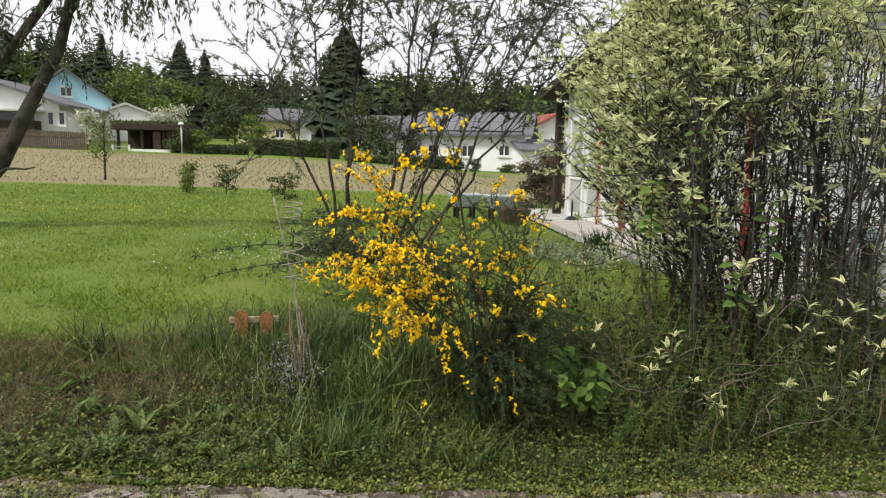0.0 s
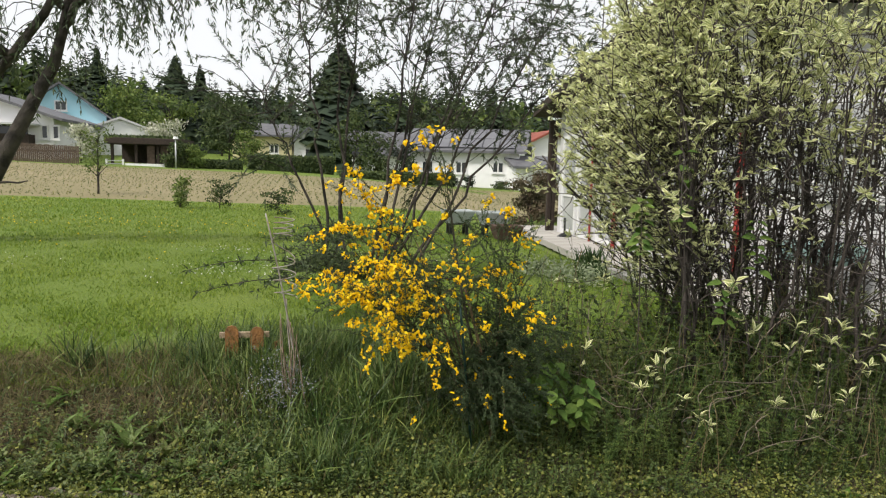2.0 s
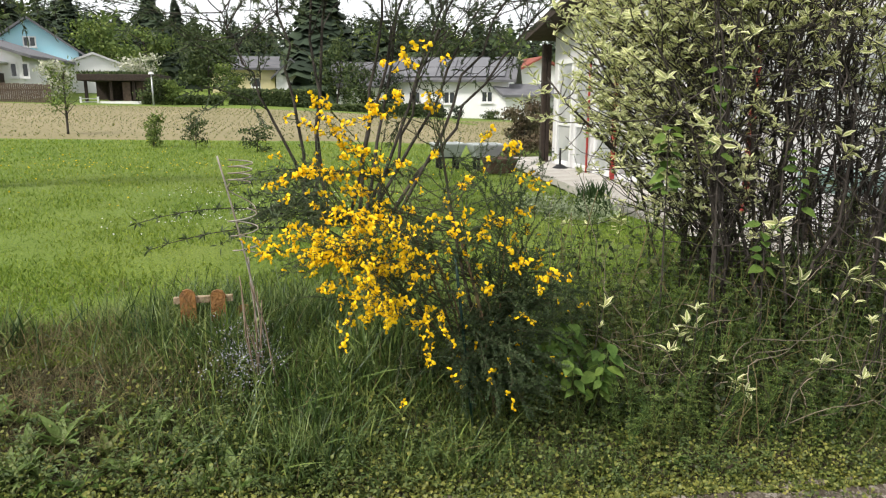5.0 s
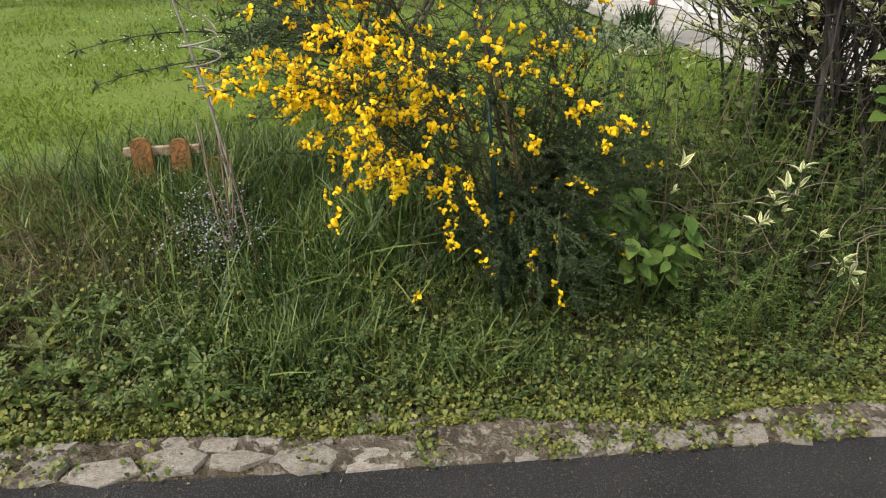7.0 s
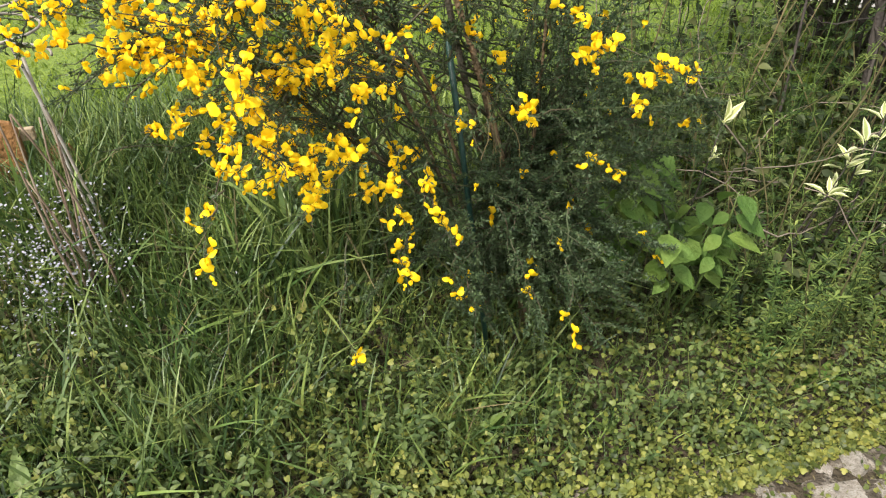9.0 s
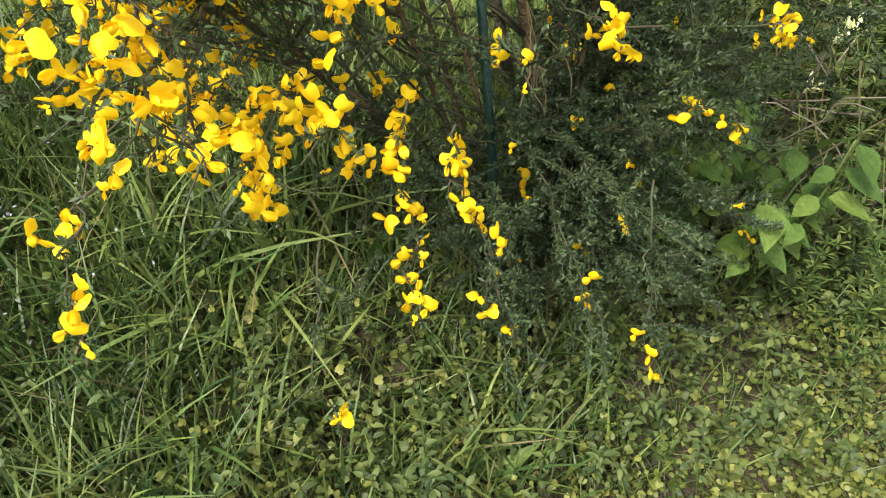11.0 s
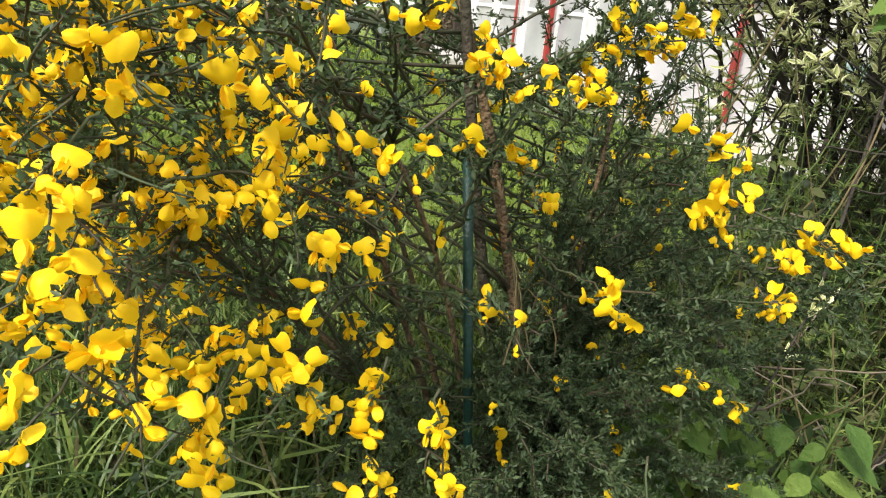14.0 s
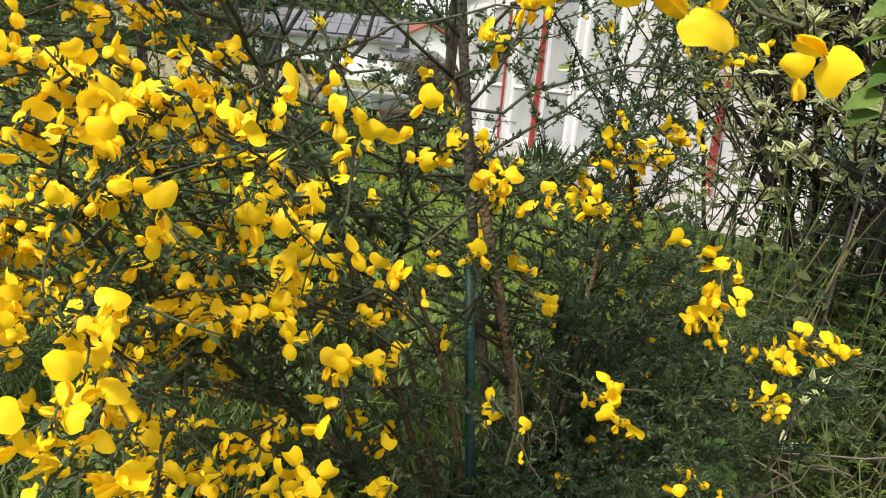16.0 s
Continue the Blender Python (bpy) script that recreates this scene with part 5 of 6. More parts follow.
# stems that lean out towards the broom
for b, tip, r0 in (((2.25, 1.62, 0.45), (1.02, 1.60, 1.72), 0.013), ((2.15, 1.55, 0.42), (1.25, 1.55, 1.90), 0.012), ((2.05, 1.60, 0.42), (1.55, 1.62, 2.05), 0.013), ((2.10, 1.45, 0.42), (1.75, 1.50, 2.1), 0.018)):
    st = bezier(b, (np.array(b) + tip) / 2 + (0.06, 0, 0.03), tip, 10)
    st[1:] += dg.normal(size=(9, 3)) * 0.012
    stem_part(st, r0, 0.005, 7, M["dogbark"], dog)
    for _ in range(30):
        p, d = at_path(st, [dg.uniform(0.40, 1.0)])
        q = wander(p[0], d[0] / np.linalg.norm(d[0]) * 0.5 + dg.normal(size=3) * 0.6, dg.uniform(0.15, 0.4), 5, 0.4, 0.2, dg)
        dw.tube(q, np.linspace(0.0035, 0.0015, 6), 4)
        for t in (0.5, 0.75, 1.0):
            p2, d2 = at_path(q, [t])
            dog_leaves(p2[0], d2[0], 5, 0.045)
# low fresh shoots in front
for tx, ty, tz in ((2.27, 0.60, 0.76), (2.51, 0.60, 0.64), (2.43, 0.58, 0.50), (1.40, 0.60, 0.56), (1.30, 0.58, 0.43), (1.57, 0.58, 0.36), (1.70, 0.52, 0.22), (2.17, 0.58, 0.30), (2.51, 0.62, 0.90), (2.79, 0.60, 0.50), (2.62, 0.55, 0.34),
                   (0.99, 0.66, 0.64), (1.46, 0.62, 0.62), (1.36, 0.60, 0.50), (2.38, 0.62, 0.70), (2.58, 0.60, 0.74), (2.85, 0.66, 0.80), (1.62, 0.50, 0.28), (2.95, 0.60, 0.62), (2.36, 0.52, 0.22)):
    b = np.array([tx + dg.normal() * 0.06, ty + 0.10, 0.0])
    b[2] = float(ground_z(b[0], b[1])) - 0.01
    q = bezier(b, (b + (tx, ty, tz)) / 2 + dg.normal(size=3) * 0.04, (tx, ty, tz), 7)
    dw.tube(q, np.linspace(0.004, 0.002, 7), 4)
    dog_leaves(q[-1], q[-1] - q[-2], int(dg.integers(5, 8)), 0.060)
    dog_leaves(q[-2], q[-1] - q[-2], int(dg.integers(2, 4)), 0.052)
dw.thing("twig_mass", [M["dogbark"]], dog, "dark bare twigs", kind="stuff")
dl.thing("foliage", [M["doggreen"], M["dogcream"]], dog, "green leaves with cream margins", kind="stuff")
settle(dog)

# ---- verge plants ----
vg = np.random.default_rng(404)


def blade(n=4, w=0.055, bend=0.5):
    v, f = [], []
    for i in range(n + 1):
        t = i / n
        hw = w / 2 * (1 - t ** 2.2) + 0.002
        y, z = bend * t * t, t * (1 - 0.25 * bend * t)
        v += [(-hw, y, z), (hw, y, z)]
        if i:
            a = 2 * i - 2
            f.append((a, a + 1, a + 3, a + 2))
    return np.array(v), f


def tufts(soup, x, y, h, lean=0.25, w=0.03, bends=(0.25, 0.6, 1.0), mi=0, dz=-0.02, joints=4):
    """Upright blades of height h at ground points."""
    k = len(x)
    p = np.stack([x, y, ground_z(x, y) + dz], -1)
    a = vg.uniform(0, 2 * np.pi, k)
    side = np.stack([np.cos(a), np.sin(a), vg.normal(size=k) * lean], -1)
    up = np.stack([vg.normal(size=k) * lean, vg.normal(size=k) * lean, np.ones(k)], -1)
    m = frames(p, side, up, h)
    pick = vg.integers(0, len(bends), k)
    for i, b in enumerate(bends):
        v_, f_ = blade(joints, w, b)
        soup.add(v_, f_, m[pick == i], np.full(len(f_), mi))


# tall grass round the broom and under the dogwood
s = Soup()
n = 62000
x = vg.uniform(-3.6, 3.8, n)
y = 0.28 + 1.7 * vg.random(n) ** 1.2
dens = (np.exp(-((x - 0.15) / 0.95) ** 2) + 0.5 * np.exp(-((x + 0.8) / 0.3) ** 2 - ((y - 1.2) / 0.3) ** 2)) * np.clip((y - 0.24) / 0.30, 0, 1) * np.clip((2.1 - y) / 0.4, 0.15, 1) + 0.03 + 0.07 * (x > -1.2) + 0.05 * (x > 0.9)
keep = vg.random(n) < dens
x, y = x[keep], y[keep]
tall = np.exp(-((x - 0.1) / 0.95) ** 2) + 0.45 * np.exp(-((x + 0.85) / 0.3) ** 2 - ((y - 1.2) / 0.3) ** 2)
h = vg.uniform(0.08, 0.28, len(x)) * np.clip(0.55 + (y - 0.25) * 1.0, 0.45, 1.0) * (0.35 + 0.75 * tall) * np.where(y > 1.5, 0.6, 1)
h = h * (0.72 + 0.45 * np.sin(5.3 * x + 2.1 * y) * np.sin(7.9 * y - 3.7 * x) + 0.25 * vg.random(len(x)))
straw = vg.random(len(x)) < 0.05
wide = ~straw & (vg.random(len(x)) < 0.4)
slim = ~straw & ~wide
tufts(s, x[slim], y[slim], h[slim], 0.25, 0.024, (0.12, 0.4, 0.9))
tufts(s, x[wide], y[wide], h[wide] * 0.95, 0.3, 0.042, (0.2, 0.6, 1.1), 2)
tufts(s, x[straw], y[straw], h[straw] * 1.1, 0.4, 0.016, (0.1, 0.5, 1.0), 1)
tufts(s, vg.normal(-1.78, 0.08, 130), vg.normal(1.3, 0.05, 130), vg.uniform(0.12, 0.27, 130), 0.4, 0.035, (0.2, 0.5))
tufts(s, vg.normal(-0.45, 0.2, 420), vg.normal(0.55, 0.16, 420), vg.uniform(0.12, 0.26, 420), 0.25, 0.03, (0.15, 0.4, 0.8))
tufts(s, vg.normal(-0.75, 0.33, 3600), vg.normal(1.40, 0.20, 3600), vg.uniform(0.10, 0.24, 3600), 0.28, 0.022, (0.15, 0.4, 0.9))
tufts(s, vg.normal(-0.30, 0.35, 900), vg.normal(0.80, 0.16, 900), vg.uniform(0.10, 0.22, 900), 0.25, 0.026, (0.12, 0.35, 0.8))
s.thing("tall_grass", [M["grass"], M["drygrass"], M["broadgrass"]], label="tall dark green grass round the broom bush", category="grass", kind="stuff")
# lawn
s = Soup()
n = 240000
y = 1.1 + 15.6 * vg.random(n) ** 2.3
x = vg.uniform(-1, 1, n) * (1.6 + 0.62 * (y + 2.9)) - 0.3
ok = ~((x > 3.3) & (y > 2.1)) & (x < 4.4)
x, y = x[ok], y[ok]
tufts(s, x, y, vg.uniform(0.018, 0.042, len(x)) * (1 + 0.07 * y), 0.5, 0.20, (0.4, 0.9), joints=2)
s.thing("lawn_grass", [M["lawnblade"]], label="short fresh green lawn grass", category="grass", kind="stuff")
# dry grass at the lane side
s = Soup()
n = 11000
x = np.r_[vg.normal(-2.1, 0.7, n // 2), vg.uniform(-6.0, 6.0, n // 2)]
y = vg.uniform(0.3, 1.45, len(x))
tufts(s, x, y, vg.uniform(0.04, 0.17, len(x)), 1.0, 0.025, joints=3)
x = vg.uniform(-4.0, -0.7, 3200)
y = 1.05 + 1.3 * vg.random(len(x)) ** 1.5
tufts(s, x, y, vg.uniform(0.03, 0.075, len(x)), 0.9, 0.05, (0.4, 0.9), joints=2)
tufts(s, vg.normal(-1.0, 0.18, 260), vg.normal(0.9, 0.12, 260), vg.uniform(0.08, 0.24, 260), 0.35, 0.02, (0.2, 0.5))
x = vg.uniform(-3.6, -1.1, 8200)
y = vg.uniform(0.50, 1.45, len(x))
tufts(s, x, y, vg.uniform(0.05, 0.13, len(x)), 1.6, 0.03, (0.5, 1.0), dz=0.0, joints=3)
s.thing("dry_grass", [M["drygrass"]], label="matted brown dry grass on the verge", category="grass", kind="stuff")
# creeping weeds with small rounded lobed leaves
def bare(x_, y_):
    """One where the soil lies open."""
    return np.maximum(np.exp(-((x_ + 1.75) / 0.5) ** 2 - ((y_ - 0.92) / 0.3) ** 2), 0.8 * (x_ < -1.25) * (y_ > 0.5))


s = Soup()
def lobed():
    """A small leaf of three rounded lobes, raised in the middle."""
    v_ = [(0, 0.42, 0.07)]
    for a_, r_ in ((-2.9, 0.42), (-2.1, 0.5), (-1.55, 0.52), (-1.0, 0.36), (-0.5, 0.5), (0.0, 0.58), (0.5, 0.5), (1.0, 0.36), (1.55, 0.52), (2.1, 0.5), (2.9, 0.42)):
        v_.append((math.sin(a_) * r_, 0.42 + math.cos(a_) * r_, -0.12 * (r_ > 0.45)))
    return np.array(v_), [(0, i_ + 1, (i_ + 1) % 11 + 1) for i_ in range(11)]


ROUND = leaf(0.9, 3, 0.15, 0.2, 0.25, 0.62)[:2]
for (RV, RF), n, lo, hi, edge in ((ROUND, 3500, 0.008, 0.015, 0), (lobed(), 74000, 0.008, 0.021, 0), (lobed(), 4600, 0.008, 0.020, 1)):
    x = vg.uniform(-3.6, 3.8, n)
    y = 0.155 + 0.02 * np.sin(6.1 * x) + 0.9 * vg.random(n) ** 2.5
    patch = 0.55 + 0.5 * np.sin(x * 2.1 + 3 * y) * np.sin(x * 5.3 + 1) + 0.45 * np.sin(9 * x - 4 * y) * np.sin(11 * y + 3 * x)
    patch = np.maximum(patch, np.clip((0.42 - y) * 5, 0, 0.9))
    patch = np.maximum(patch, 0.7 * (np.abs(x - 0.6) < 0.9) * (y < 0.75))
    keep = vg.random(n) < np.clip(patch, 0.12, 1) * (1 - 0.9 * bare(x, y)) * np.where((x > 1.0) & (y > 0.6), 0.5, 1)
    x, y = x[keep], y[keep]
    if edge:
        c_ = vg.uniform(-3.4, 3.6, 70)
        x = c_[vg.integers(0, 70, len(x))] + vg.normal(size=len(x)) * 0.035
        y = 0.05 + 0.05 * vg.normal(size=len(x)).clip(-1.2, 2.5)
    k = len(x)
    p = np.stack([x, y, ground_z(x, y) + 0.012 * edge + vg.uniform(0.0, 0.115, k) ** 1.2 * np.clip((y - 0.12) * 4, 0.3, 1.3)], -1)
    a = vg.uniform(0, 6.28, k)
    s.add(RV, RF, frames(p, np.stack([np.cos(a), np.sin(a), vg.normal(0.2, 0.6, k)], -1), unit(k, 0.9, vg), vg.uniform(lo, hi, k)))
s.thing("creeping_weeds", [M["weed"]], label="low creeping weeds with small yellow-green leaves", category="weeds", kind="stuff")
s = Soup()
n = 62000
x = vg.uniform(-6.4, 6.5, n)
y = 0.17 + 1.2 * vg.random(n)
keep = vg.random(n) < (0.65 + 0.5 * np.sin(4.3 * x + y) * np.sin(6.1 * y - 2 * x)) * (1 - 0.85 * bare(x, y))
x, y = x[keep], y[keep]
tufts(s, x, y, vg.uniform(0.04, 0.15, len(x)) * np.clip(0.4 + 1.5 * (y - 0.15), 0.4, 1), 0.5, 0.035, (0.3, 0.8, 1.3), joints=3)
s.thing("short_grass", [M["grass"]], label="short tufted grass on the verge", category="grass", kind="stuff")


def rosette(x, y, n, size, mat, label, seed, upright=1.1):
    r = np.random.default_rng(seed)
    ob = empty("broadleaf_weed", (x, y, float(ground_z(x, y)) - 0.01), label, "weed", "weeds on the verge")
    s_ = Soup()
    lv_, lf_, _ = leaf(0.32, 5, 0.2, 0.35, 0.1, 0.9)
    a = np.arange(n) * 2.4 + r.random()
    d = np.stack([np.cos(a), np.sin(a), r.uniform(0.4, 1.3, n) * upright], -1)
    s_.add(lv_, lf_, frames(np.zeros((n, 3)), d, np.tile([0, 0, 1.0], (n, 1)) + 0.01, r.uniform(0.6, 1.2, n) * size))
    s_.thing("leaves", [mat], ob)


for i in range(96):
    xx = vg.uniform(-3.2, 3.0) if vg.random() < 0.5 else vg.normal(-1.3, 0.8)
    yy = 0.22 + 0.8 * vg.random() ** 1.2
    if xx < -0.5 or vg.random() < 0.5:
        rosette(xx, yy, int(vg.integers(6, 11)), vg.uniform(0.045, 0.105), M["bigleaf"] if vg.random() < 0.6 else M["weed"], "rosette of broad green leaves growing on the verge", 900 + i)

for i in range(26):
    rosette(vg.uniform(-1.75, -0.55), vg.uniform(0.30, 0.72), int(vg.integers(5, 9)), vg.uniform(0.07, 0.13), M["dock"], "upright rosette of fresh light green leaves on the verge", 3300 + i, 1.9)

# leafy herbs among the grass
s = Soup()
HV, HF, _ = leaf(0.5, 3, 0.2, 0.3, 0.12, 0.8)
for i in range(400):
    b = np.array([vg.uniform(-2.2, 1.7), 0.24 + 0.5 * vg.random() ** 1.3, 0.0])
    b[2] = float(ground_z(b[0], b[1])) - 0.005
    q = wander(b, (vg.normal() * 0.25, -0.1 + vg.normal() * 0.2, 1), vg.uniform(0.05, 0.19), 5, 0.3, 0, vg)
    s.tube(q, 0.0013, 4, 0, False)
    for t in np.linspace(0.35, 1, 5):
        p, _d = at_path(q, [t])
        a = vg.uniform(0, 6.28) + np.array([0, 2.1, 4.2])
        s.add(HV, HF, frames(np.repeat(p, 3, 0), np.stack([np.cos(a), np.sin(a), vg.normal(0.25, 0.25, 3)], -1), np.tile([0.01, -0.1, 1.0], (3, 1)), vg.uniform(0.011, 0.026, 3)))
s.thing("leafy_herbs", [M["herb"]], label="small leafy green herbs growing among the grass", category="weeds", kind="stuff")

# upright clumps of lance-shaped leaves
for i in range(34):
    xx, yy = (vg.uniform(-2.2, -0.5), 0.24 + 0.4 * vg.random()) if i < 30 else (vg.uniform(0.2, 2.2), vg.uniform(0.24, 0.45))
    rosette(xx, yy, int(vg.integers(3, 7)), vg.uniform(0.05, 0.105), M["dock"], "upright clump of lance-shaped light green leaves on the verge", 2100 + i, 2.2)

# large ovate leaves under the broom
ol = empty("broad_leaved_plant", (0.88, 0.62, float(ground_z(0.88, 0.62))), "leafy plant with large ovate green leaves beside the broom", "plant")
OVV, OVF, _ = leaf(0.68, 6, 0.12, 0.22, 0.12, 0.72)
s = Soup()
for i in range(11):
    b = np.array([vg.uniform(0.70, 1.10), vg.uniform(0.60, 0.84), 0.0])
    b[2] = float(ground_z(b[0], b[1]))
    q = wander(b, (vg.normal() * 0.2 - 0.05, -0.30, 1), vg.uniform(0.30, 0.50), 6, 0.2, 0, vg)
    stem_part(q, 0.004, 0.002, 5, M["grass"], ol)
    for t in (0.6, 0.74, 0.87, 1.0):
        p, d = at_path(q, [t])
        k = 2
        a = vg.uniform(0, 6.28) + np.array([0, 3.1])
        dd = np.stack([np.cos(a), np.sin(a) - 0.35, np.array([-0.15, -0.15]) - 0.7 * vg.random(2)], -1)
        s.add(OVV, OVF, frames(np.repeat(p, k, 0), dd, np.tile([0, -0.55, 1.0], (k, 1)) + vg.normal(size=(k, 3)) * 0.3, vg.uniform(0.048, 0.10, k)))
s.thing("foliage", [M["bigleaf"]], ol)
settle(ol)

# broad-leaved saplings that grow up through the dogwood
for bx_, by_, top_, n_ in ((1.46, 1.00, 1.47, 9), (2.32, 0.95, 1.34, 7), (1.95, 0.80, 0.98, 6), (1.72, 0.92, 1.75, 6)):
    gz_ = float(ground_z(bx_, by_)) - 0.01
    sap = empty("sapling", (bx_, by_, gz_), "young sapling with broad green leaves among dogwood stems", "sapling", "saplings in the dogwood")
    q = wander((bx_ + 0.05, by_ + 0.06, gz_), (-0.03, -0.03, 1), top_ - gz_, 8, 0.10, 0, vg)
    stem_part(q, 0.006, 0.002, 6, M["dogbark"], sap)
    s = Soup()
    for t in np.linspace(0.74, 1.0, n_):
        p, d = at_path(q, [t])
        a = vg.uniform(0, 6.28) + np.array([0, 3.1])
        s.add(OVV, OVF, frames(np.repeat(p, 2, 0), np.stack([np.cos(a), np.sin(a) - 0.3, vg.normal(-0.1, 0.2, 2)], -1), np.tile([0, -0.5, 1.0], (2, 1)) + vg.normal(size=(2, 3)) * 0.25, vg.uniform(0.06, 0.10, 2)))
    s.thing("foliage", [M["bigleaf"]], sap, "broad light green leaves")
    settle(sap)

# cleavers and dry stalks under the dogwood
s = Soup()
CV, CF = np.array([(0, 0, 0), (0.11, 0.6, 0.03), (0, 1, -0.05), (-0.11, 0.6, 0.03)]), [(0, 1, 2), (0, 2, 3)]
for i in range(850):
    b = np.array([vg.uniform(0.95, 3.9), 0.4 + 1.05 * vg.random(), 0.0])
    b[2] = float(ground_z(b[0], b[1]))
    q = wander(b, (vg.normal() * 0.22, -0.05 + vg.normal() * 0.15, 1), vg.uniform(0.25, 0.62) * (0.7 + 0.8 * (b[1] - 0.3)), 8, 0.3, 0, vg)
    dry = vg.random() < 0.28
    s.tube(q, 0.0016 if not dry else 0.0022, 4, 1 if dry else 0, False)
    if not dry:
        for t in np.linspace(0.15, 1, 9):
            p, d = at_path(q, [t])
            k = 6
            a = np.arange(k) * 1.047 + vg.random()
            s.add(CV, CF, frames(np.repeat(p, k, 0), np.stack([np.cos(a), np.sin(a), np.full(k, 0.25)], -1), np.tile([0.01, 0, 1.0], (k, 1)), vg.uniform(0.018, 0.036, k)))
s.thing("cleavers", [M["grass"], M["drygrass"]], label="tangled green cleavers with dry pale stalks", category="weeds", kind="stuff")


# leafy undergrowth, coloured dark for the shade there, and brittle fallen twigs below the dogwood
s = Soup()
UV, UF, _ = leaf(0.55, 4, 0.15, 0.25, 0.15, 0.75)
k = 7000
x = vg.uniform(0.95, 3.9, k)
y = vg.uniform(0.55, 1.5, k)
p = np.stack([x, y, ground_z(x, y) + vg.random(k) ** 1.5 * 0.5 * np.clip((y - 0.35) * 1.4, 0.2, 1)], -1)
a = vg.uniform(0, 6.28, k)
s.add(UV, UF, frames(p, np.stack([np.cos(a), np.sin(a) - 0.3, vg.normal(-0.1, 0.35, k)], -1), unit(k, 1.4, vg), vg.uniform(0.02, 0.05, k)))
s.thing("undergrowth", [M["shadeleaf"]], label="leafy undergrowth below the dogwood, its green darkened for shade", category="weeds", kind="stuff")
s = Soup()
for i in range(120):
    b = np.array([vg.uniform(0.95, 3.8), vg.uniform(0.45, 1.3), 0.0])
    b[2] = float(ground_z(b[0], b[1])) + 0.4 * vg.random() ** 1.5
    s.tube(wander(b, (vg.normal(), vg.normal() * 0.5, 0.5 + vg.normal() * 0.6), vg.uniform(0.2, 0.7), 7, 0.7, -0.2, vg), np.linspace(0.0028, 0.0012, 8), 4)
s.thing("dead_twigs", [M["drytwig"]], label="brittle pale dead twigs tangled under the shrub", category="twigs", kind="stuff")


# flowers in the grass
def petals(name, mat, xs, ys, zs, size, label):
    s_ = Soup()
    tv = np.array([(0, 0, 0.12)] + [(math.cos(a_) * r_, math.sin(a_) * r_, 0) for a_, r_ in ((i_ * math.pi / 5, 0.5 if i_ % 2 == 0 else 0.34) for i_ in range(10))])
    tf = [(0, 1 + i_, 1 + (i_ + 1) % 10) for i_ in range(10)]
    k_ = len(xs)
    p_ = np.stack([xs, ys, ground_z(xs, ys) + zs], -1)
    up_ = unit(k_, 2.0, vg)
    s_.add(tv, tf, frames(p_, np.cross(up_, unit(k_, 0, vg)), up_, vg.uniform(0.7, 1.3, k_) * size))
    s_.thing(name, [mat], label=label, category="flowers", kind="stuff")


n = 1000
x = np.r_[vg.normal(-0.66, 0.085, n), vg.normal(-0.4, 0.25, 35)]
y = np.r_[vg.normal(0.95, 0.10, n), vg.normal(0.8, 0.2, 35)]
petals("pale_flowers", M["forget"], x, y, vg.uniform(0.02, 0.20, len(x)), 0.0078, "tiny pale flowers among the grass by the wire support")
n = 600
c = vg.integers(0, 9, n)
cx, cy = vg.uniform(-4.5, 2.2, 9), vg.uniform(3.2, 6.5, 9)
petals("daisies", M["daisy"], cx[c] + vg.normal(size=n) * 0.35, cy[c] + vg.normal(size=n) * 0.3, np.full(n, 0.07), 0.014, "small white daisies in drifts on the lawn")
n = 800
x = vg.uniform(-9, 2.5, n)
y = np.where(vg.random(n) < 0.6, vg.normal(9.5, 0.9, n), vg.uniform(5, 16, n))
petals("dandelions", M["dandelion"], x, y, np.full(n, 0.075), 0.022, "scattered yellow flowers on the lawn")

# ---- kerb of two rows of rough stones ----
kerb = empty("kerb", (0, 0.1, 0), "kerb of two rows of rough grey-brown stones", "kerb", kind="structure")
ks = np.random.default_rng(12)
stone_meshes = []
for i in range(11):
    bm = bmesh.new()
    m_ = int(ks.integers(5, 8))
    ring = []
    for a_ in np.sort((np.arange(m_) + ks.uniform(-0.3, 0.3, m_)) / m_ * 2 * math.pi):
        c_, s_ = math.cos(a_), math.sin(a_)
        r_ = 0.5 / max(abs(c_), abs(s_)) ** 0.85 * ks.uniform(0.74, 1.08)
        ring.append((c_ * r_, s_ * r_))
    low_ = [bm.verts.new((x_ * 1.04, y_ * 1.04, -0.5)) for x_, y_ in ring]
    mid_ = [bm.verts.new((x_, y_, 0.40 + 0.03 * ks.normal())) for x_, y_ in ring]
    top_ = [bm.verts.new((x_ * 0.94, y_ * 0.94, 0.48 + 0.02 * ks.normal())) for x_, y_ in ring]
    for a_ in range(m_):
        b_ = (a_ + 1) % m_
        bm.faces.new((low_[a_], low_[b_], mid_[b_], mid_[a_]))
        bm.faces.new((mid_[a_], mid_[b_], top_[b_], top_[a_]))
    mid_v = bm.verts.new((0.1 * ks.normal(), 0.1 * ks.normal(), 0.52))
    for a_ in range(m_):
        bm.faces.new((top_[a_], top_[(a_ + 1) % m_], mid_v))
    me = bpy.data.meshes.new("stone")
    bm.to_mesh(me)
    bm.free()
    me.materials.append(M["stone"])
    stone_meshes.append(me)
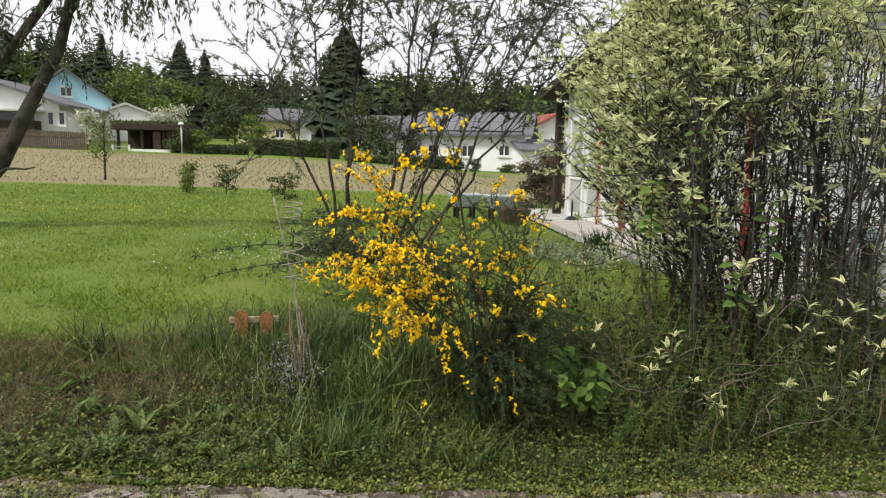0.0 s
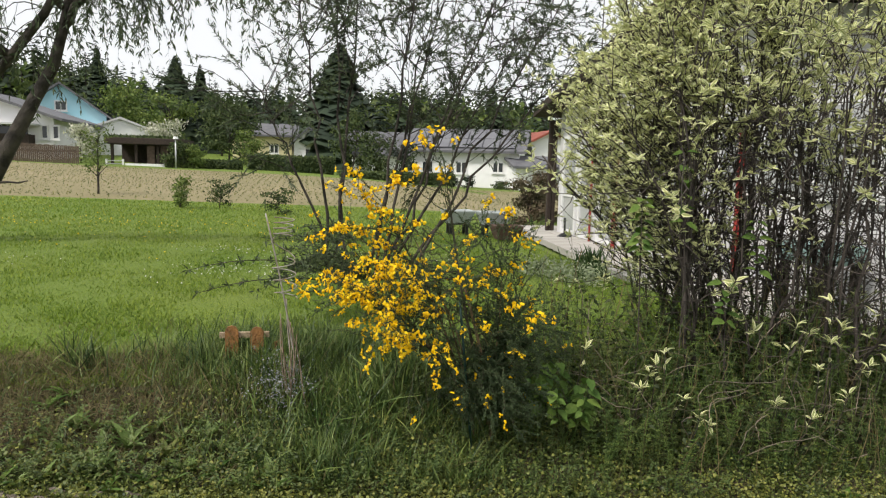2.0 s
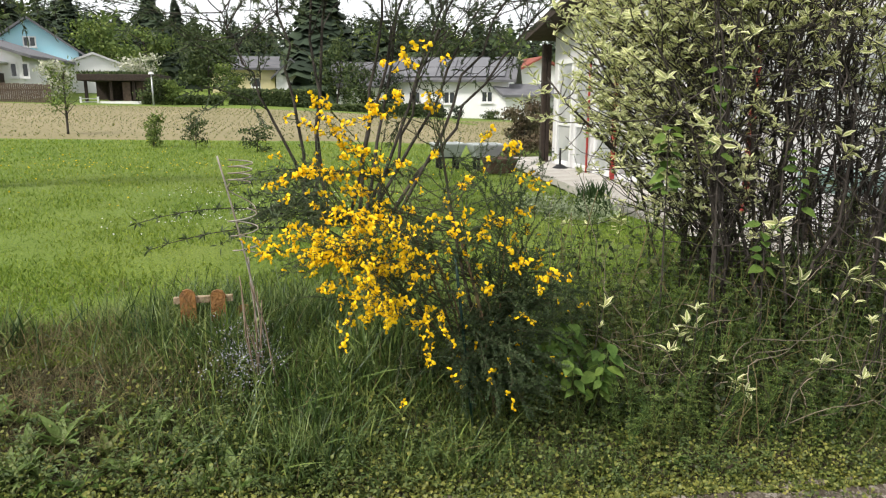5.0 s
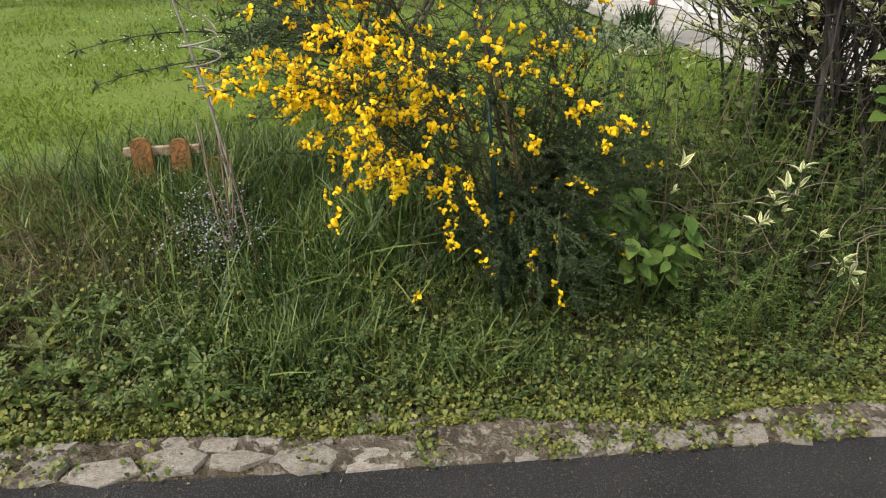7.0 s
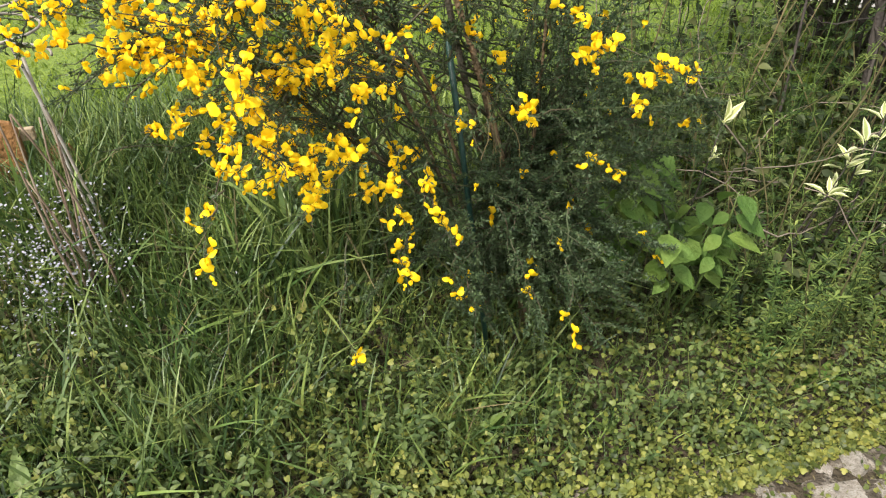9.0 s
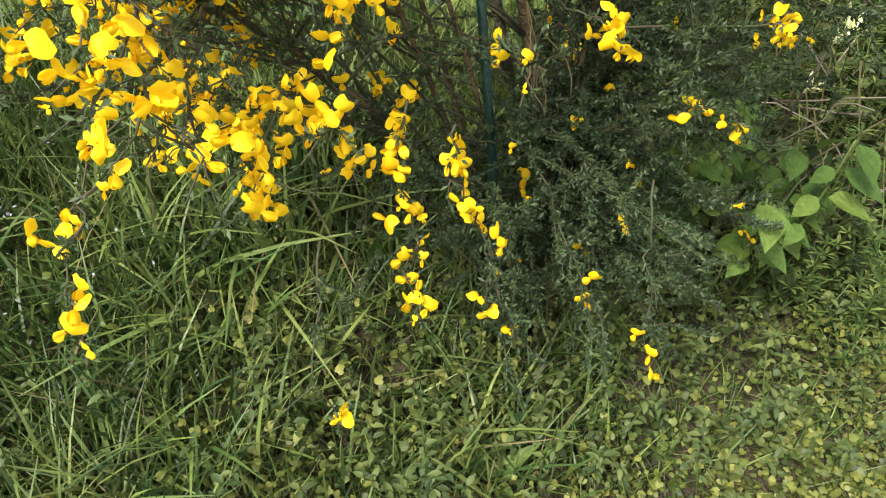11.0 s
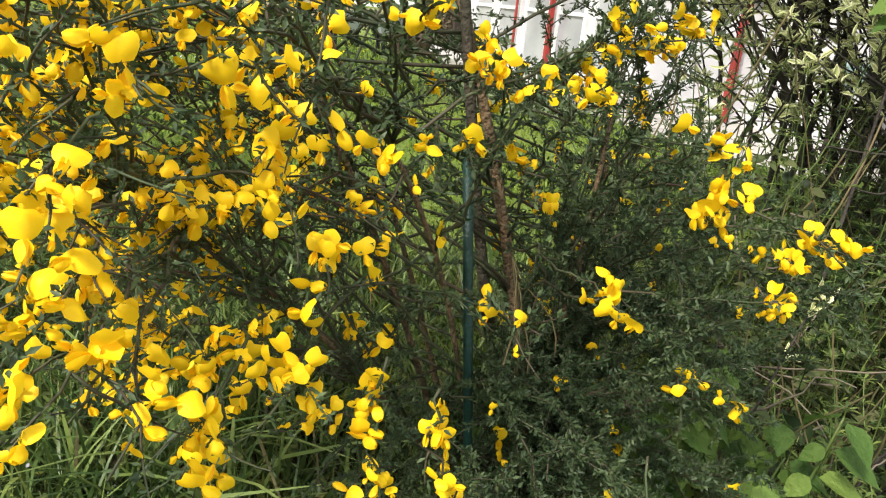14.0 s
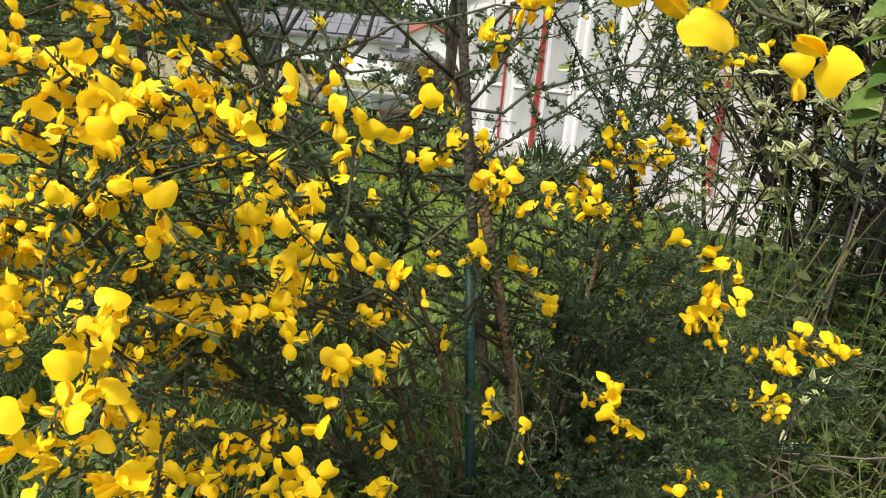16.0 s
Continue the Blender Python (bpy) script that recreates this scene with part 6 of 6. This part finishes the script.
for rowy, w_lo, w_hi, depth, gap, lost, sink in ((0.050, 0.09, 0.25, 0.108, -0.014, 0.04, 0.0512), (0.142, 0.04, 0.12, 0.075, 0.012, 0.42, 0.0535)):
    x = -6.4
    while x < 6.6:
        w = ks.uniform(w_lo, w_hi)
        if ks.random() > lost:
            o = new("stone", stone_meshes[int(ks.integers(0, 11))])
            o.parent = kerb
            cx_ = x + w / 2
            o.location = (cx_, rowy - 0.1 + ks.normal() * 0.006, float(z_road(cx_)) - sink + ks.normal() * 0.0025)
            o.rotation_euler = (ks.normal() * 0.03, 0.095 + ks.normal() * 0.025, ks.normal() * 0.08 + (math.pi if ks.random() < 0.5 else 0))
            if abs(o.rotation_euler.z) > 1.5:
                o.rotation_euler.y = -o.rotation_euler.y
            o.scale = (w * 1.03, depth * ks.uniform(0.9, 1.15), 0.12)
        x += w + gap + 0.006 * ks.random()
# packed soil between the stones
bed = Soup()


def bed_z(x_, y_):
    w_ = np.sin(31 * x_ + 17 * y_) * np.sin(23 * y_ * 2 - 9 * x_) + 0.7 * np.sin(67 * x_ - 40 * y_) * np.sin(90 * y_ + 21 * x_) + 0.8 * np.sin(3.7 * x_ + 1.3)
    edge_ = np.clip((y_ + 0.004) / 0.02, 0, 1)
    return z_road(x_) - 0.012 + edge_ * (0.0160 + 0.0100 * w_ + 0.05 * np.clip(y_ - 0.12, 0, 1))


v, f = sheet(np.arange(-6.5, 6.7, 0.02), np.linspace(-0.004, 0.215, 17), bed_z)
bed.raw(v, f)
bed.thing("kerb_bedding", [M["bedding"]], label="packed brown soil and grit between kerb stones", category="soil", kind="structure")
# litter on the lane: small pale chips and fallen petals
s = Soup()
k = 1900
x = vg.uniform(-3.2, 3.6, k)
y = np.where(vg.random(k) < 0.7, vg.uniform(-0.03, 0.22, k), -0.9 * vg.random(k) ** 1.6)
p = np.stack([x, y, z_road(x) + np.where(y > 0.01, 0.012, 0.003)], -1)
lv, lf, _ = leaf(0.5, 2, 0.2, 0.1)
a = vg.uniform(0, 6.28, k)
s.add(lv, lf, frames(p, np.stack([np.cos(a), np.sin(a), np.zeros(k)], -1), unit(k, 3, vg), vg.uniform(0.004, 0.014, k)))
s.thing("leaf_litter", [M["drygrass"]], label="dry chips and leaf litter on the lane edge", category="litter", kind="stuff")
# clumps by the terrace: dark sword leaves and a pale fluffy plant
ir = empty("iris_clump", (2.8, 4.8, float(ground_z(2.8, 4.8)) - 0.02), "dense clump of dark green sword-shaped leaves on the lawn", "plant")
s = Soup()
k = 150
bv, bf = blade(5, 0.07, 0.35)
a = vg.uniform(0, 6.28, k)
s.add(bv, bf, frames(np.stack([vg.normal(size=k) * 0.09, vg.normal(size=k) * 0.07, np.zeros(k)], -1), np.stack([np.cos(a), np.sin(a), 0 * a], -1), np.stack([np.cos(a) * 0.3, np.sin(a) * 0.3, np.ones(k)], -1), vg.uniform(0.26, 0.46, k)))
s.thing("leaves", [M["iris"]], ir)
for xx, yy in ((2.35, 4.5), (2.6, 4.25), (2.15, 4.75)):
    fl = empty("pale_border_plant", (xx, yy, float(ground_z(xx, yy)) - 0.02), "low pale grey-green plant with whitish flower heads", "plant", "plants by the terrace")
    s = Soup()
    k = 420
    p = vg.normal(size=(k, 3)) * (0.13, 0.11, 0.07) + (0, 0, 0.12)
    p[:, 2] = np.abs(p[:, 2])
    s.add(UV, UF, frames(p, unit(k, 0.4, vg), unit(k, 0.8, vg), vg.uniform(0.02, 0.05, k)))
    s.thing("leaves", [M["paleleaf"]], fl)
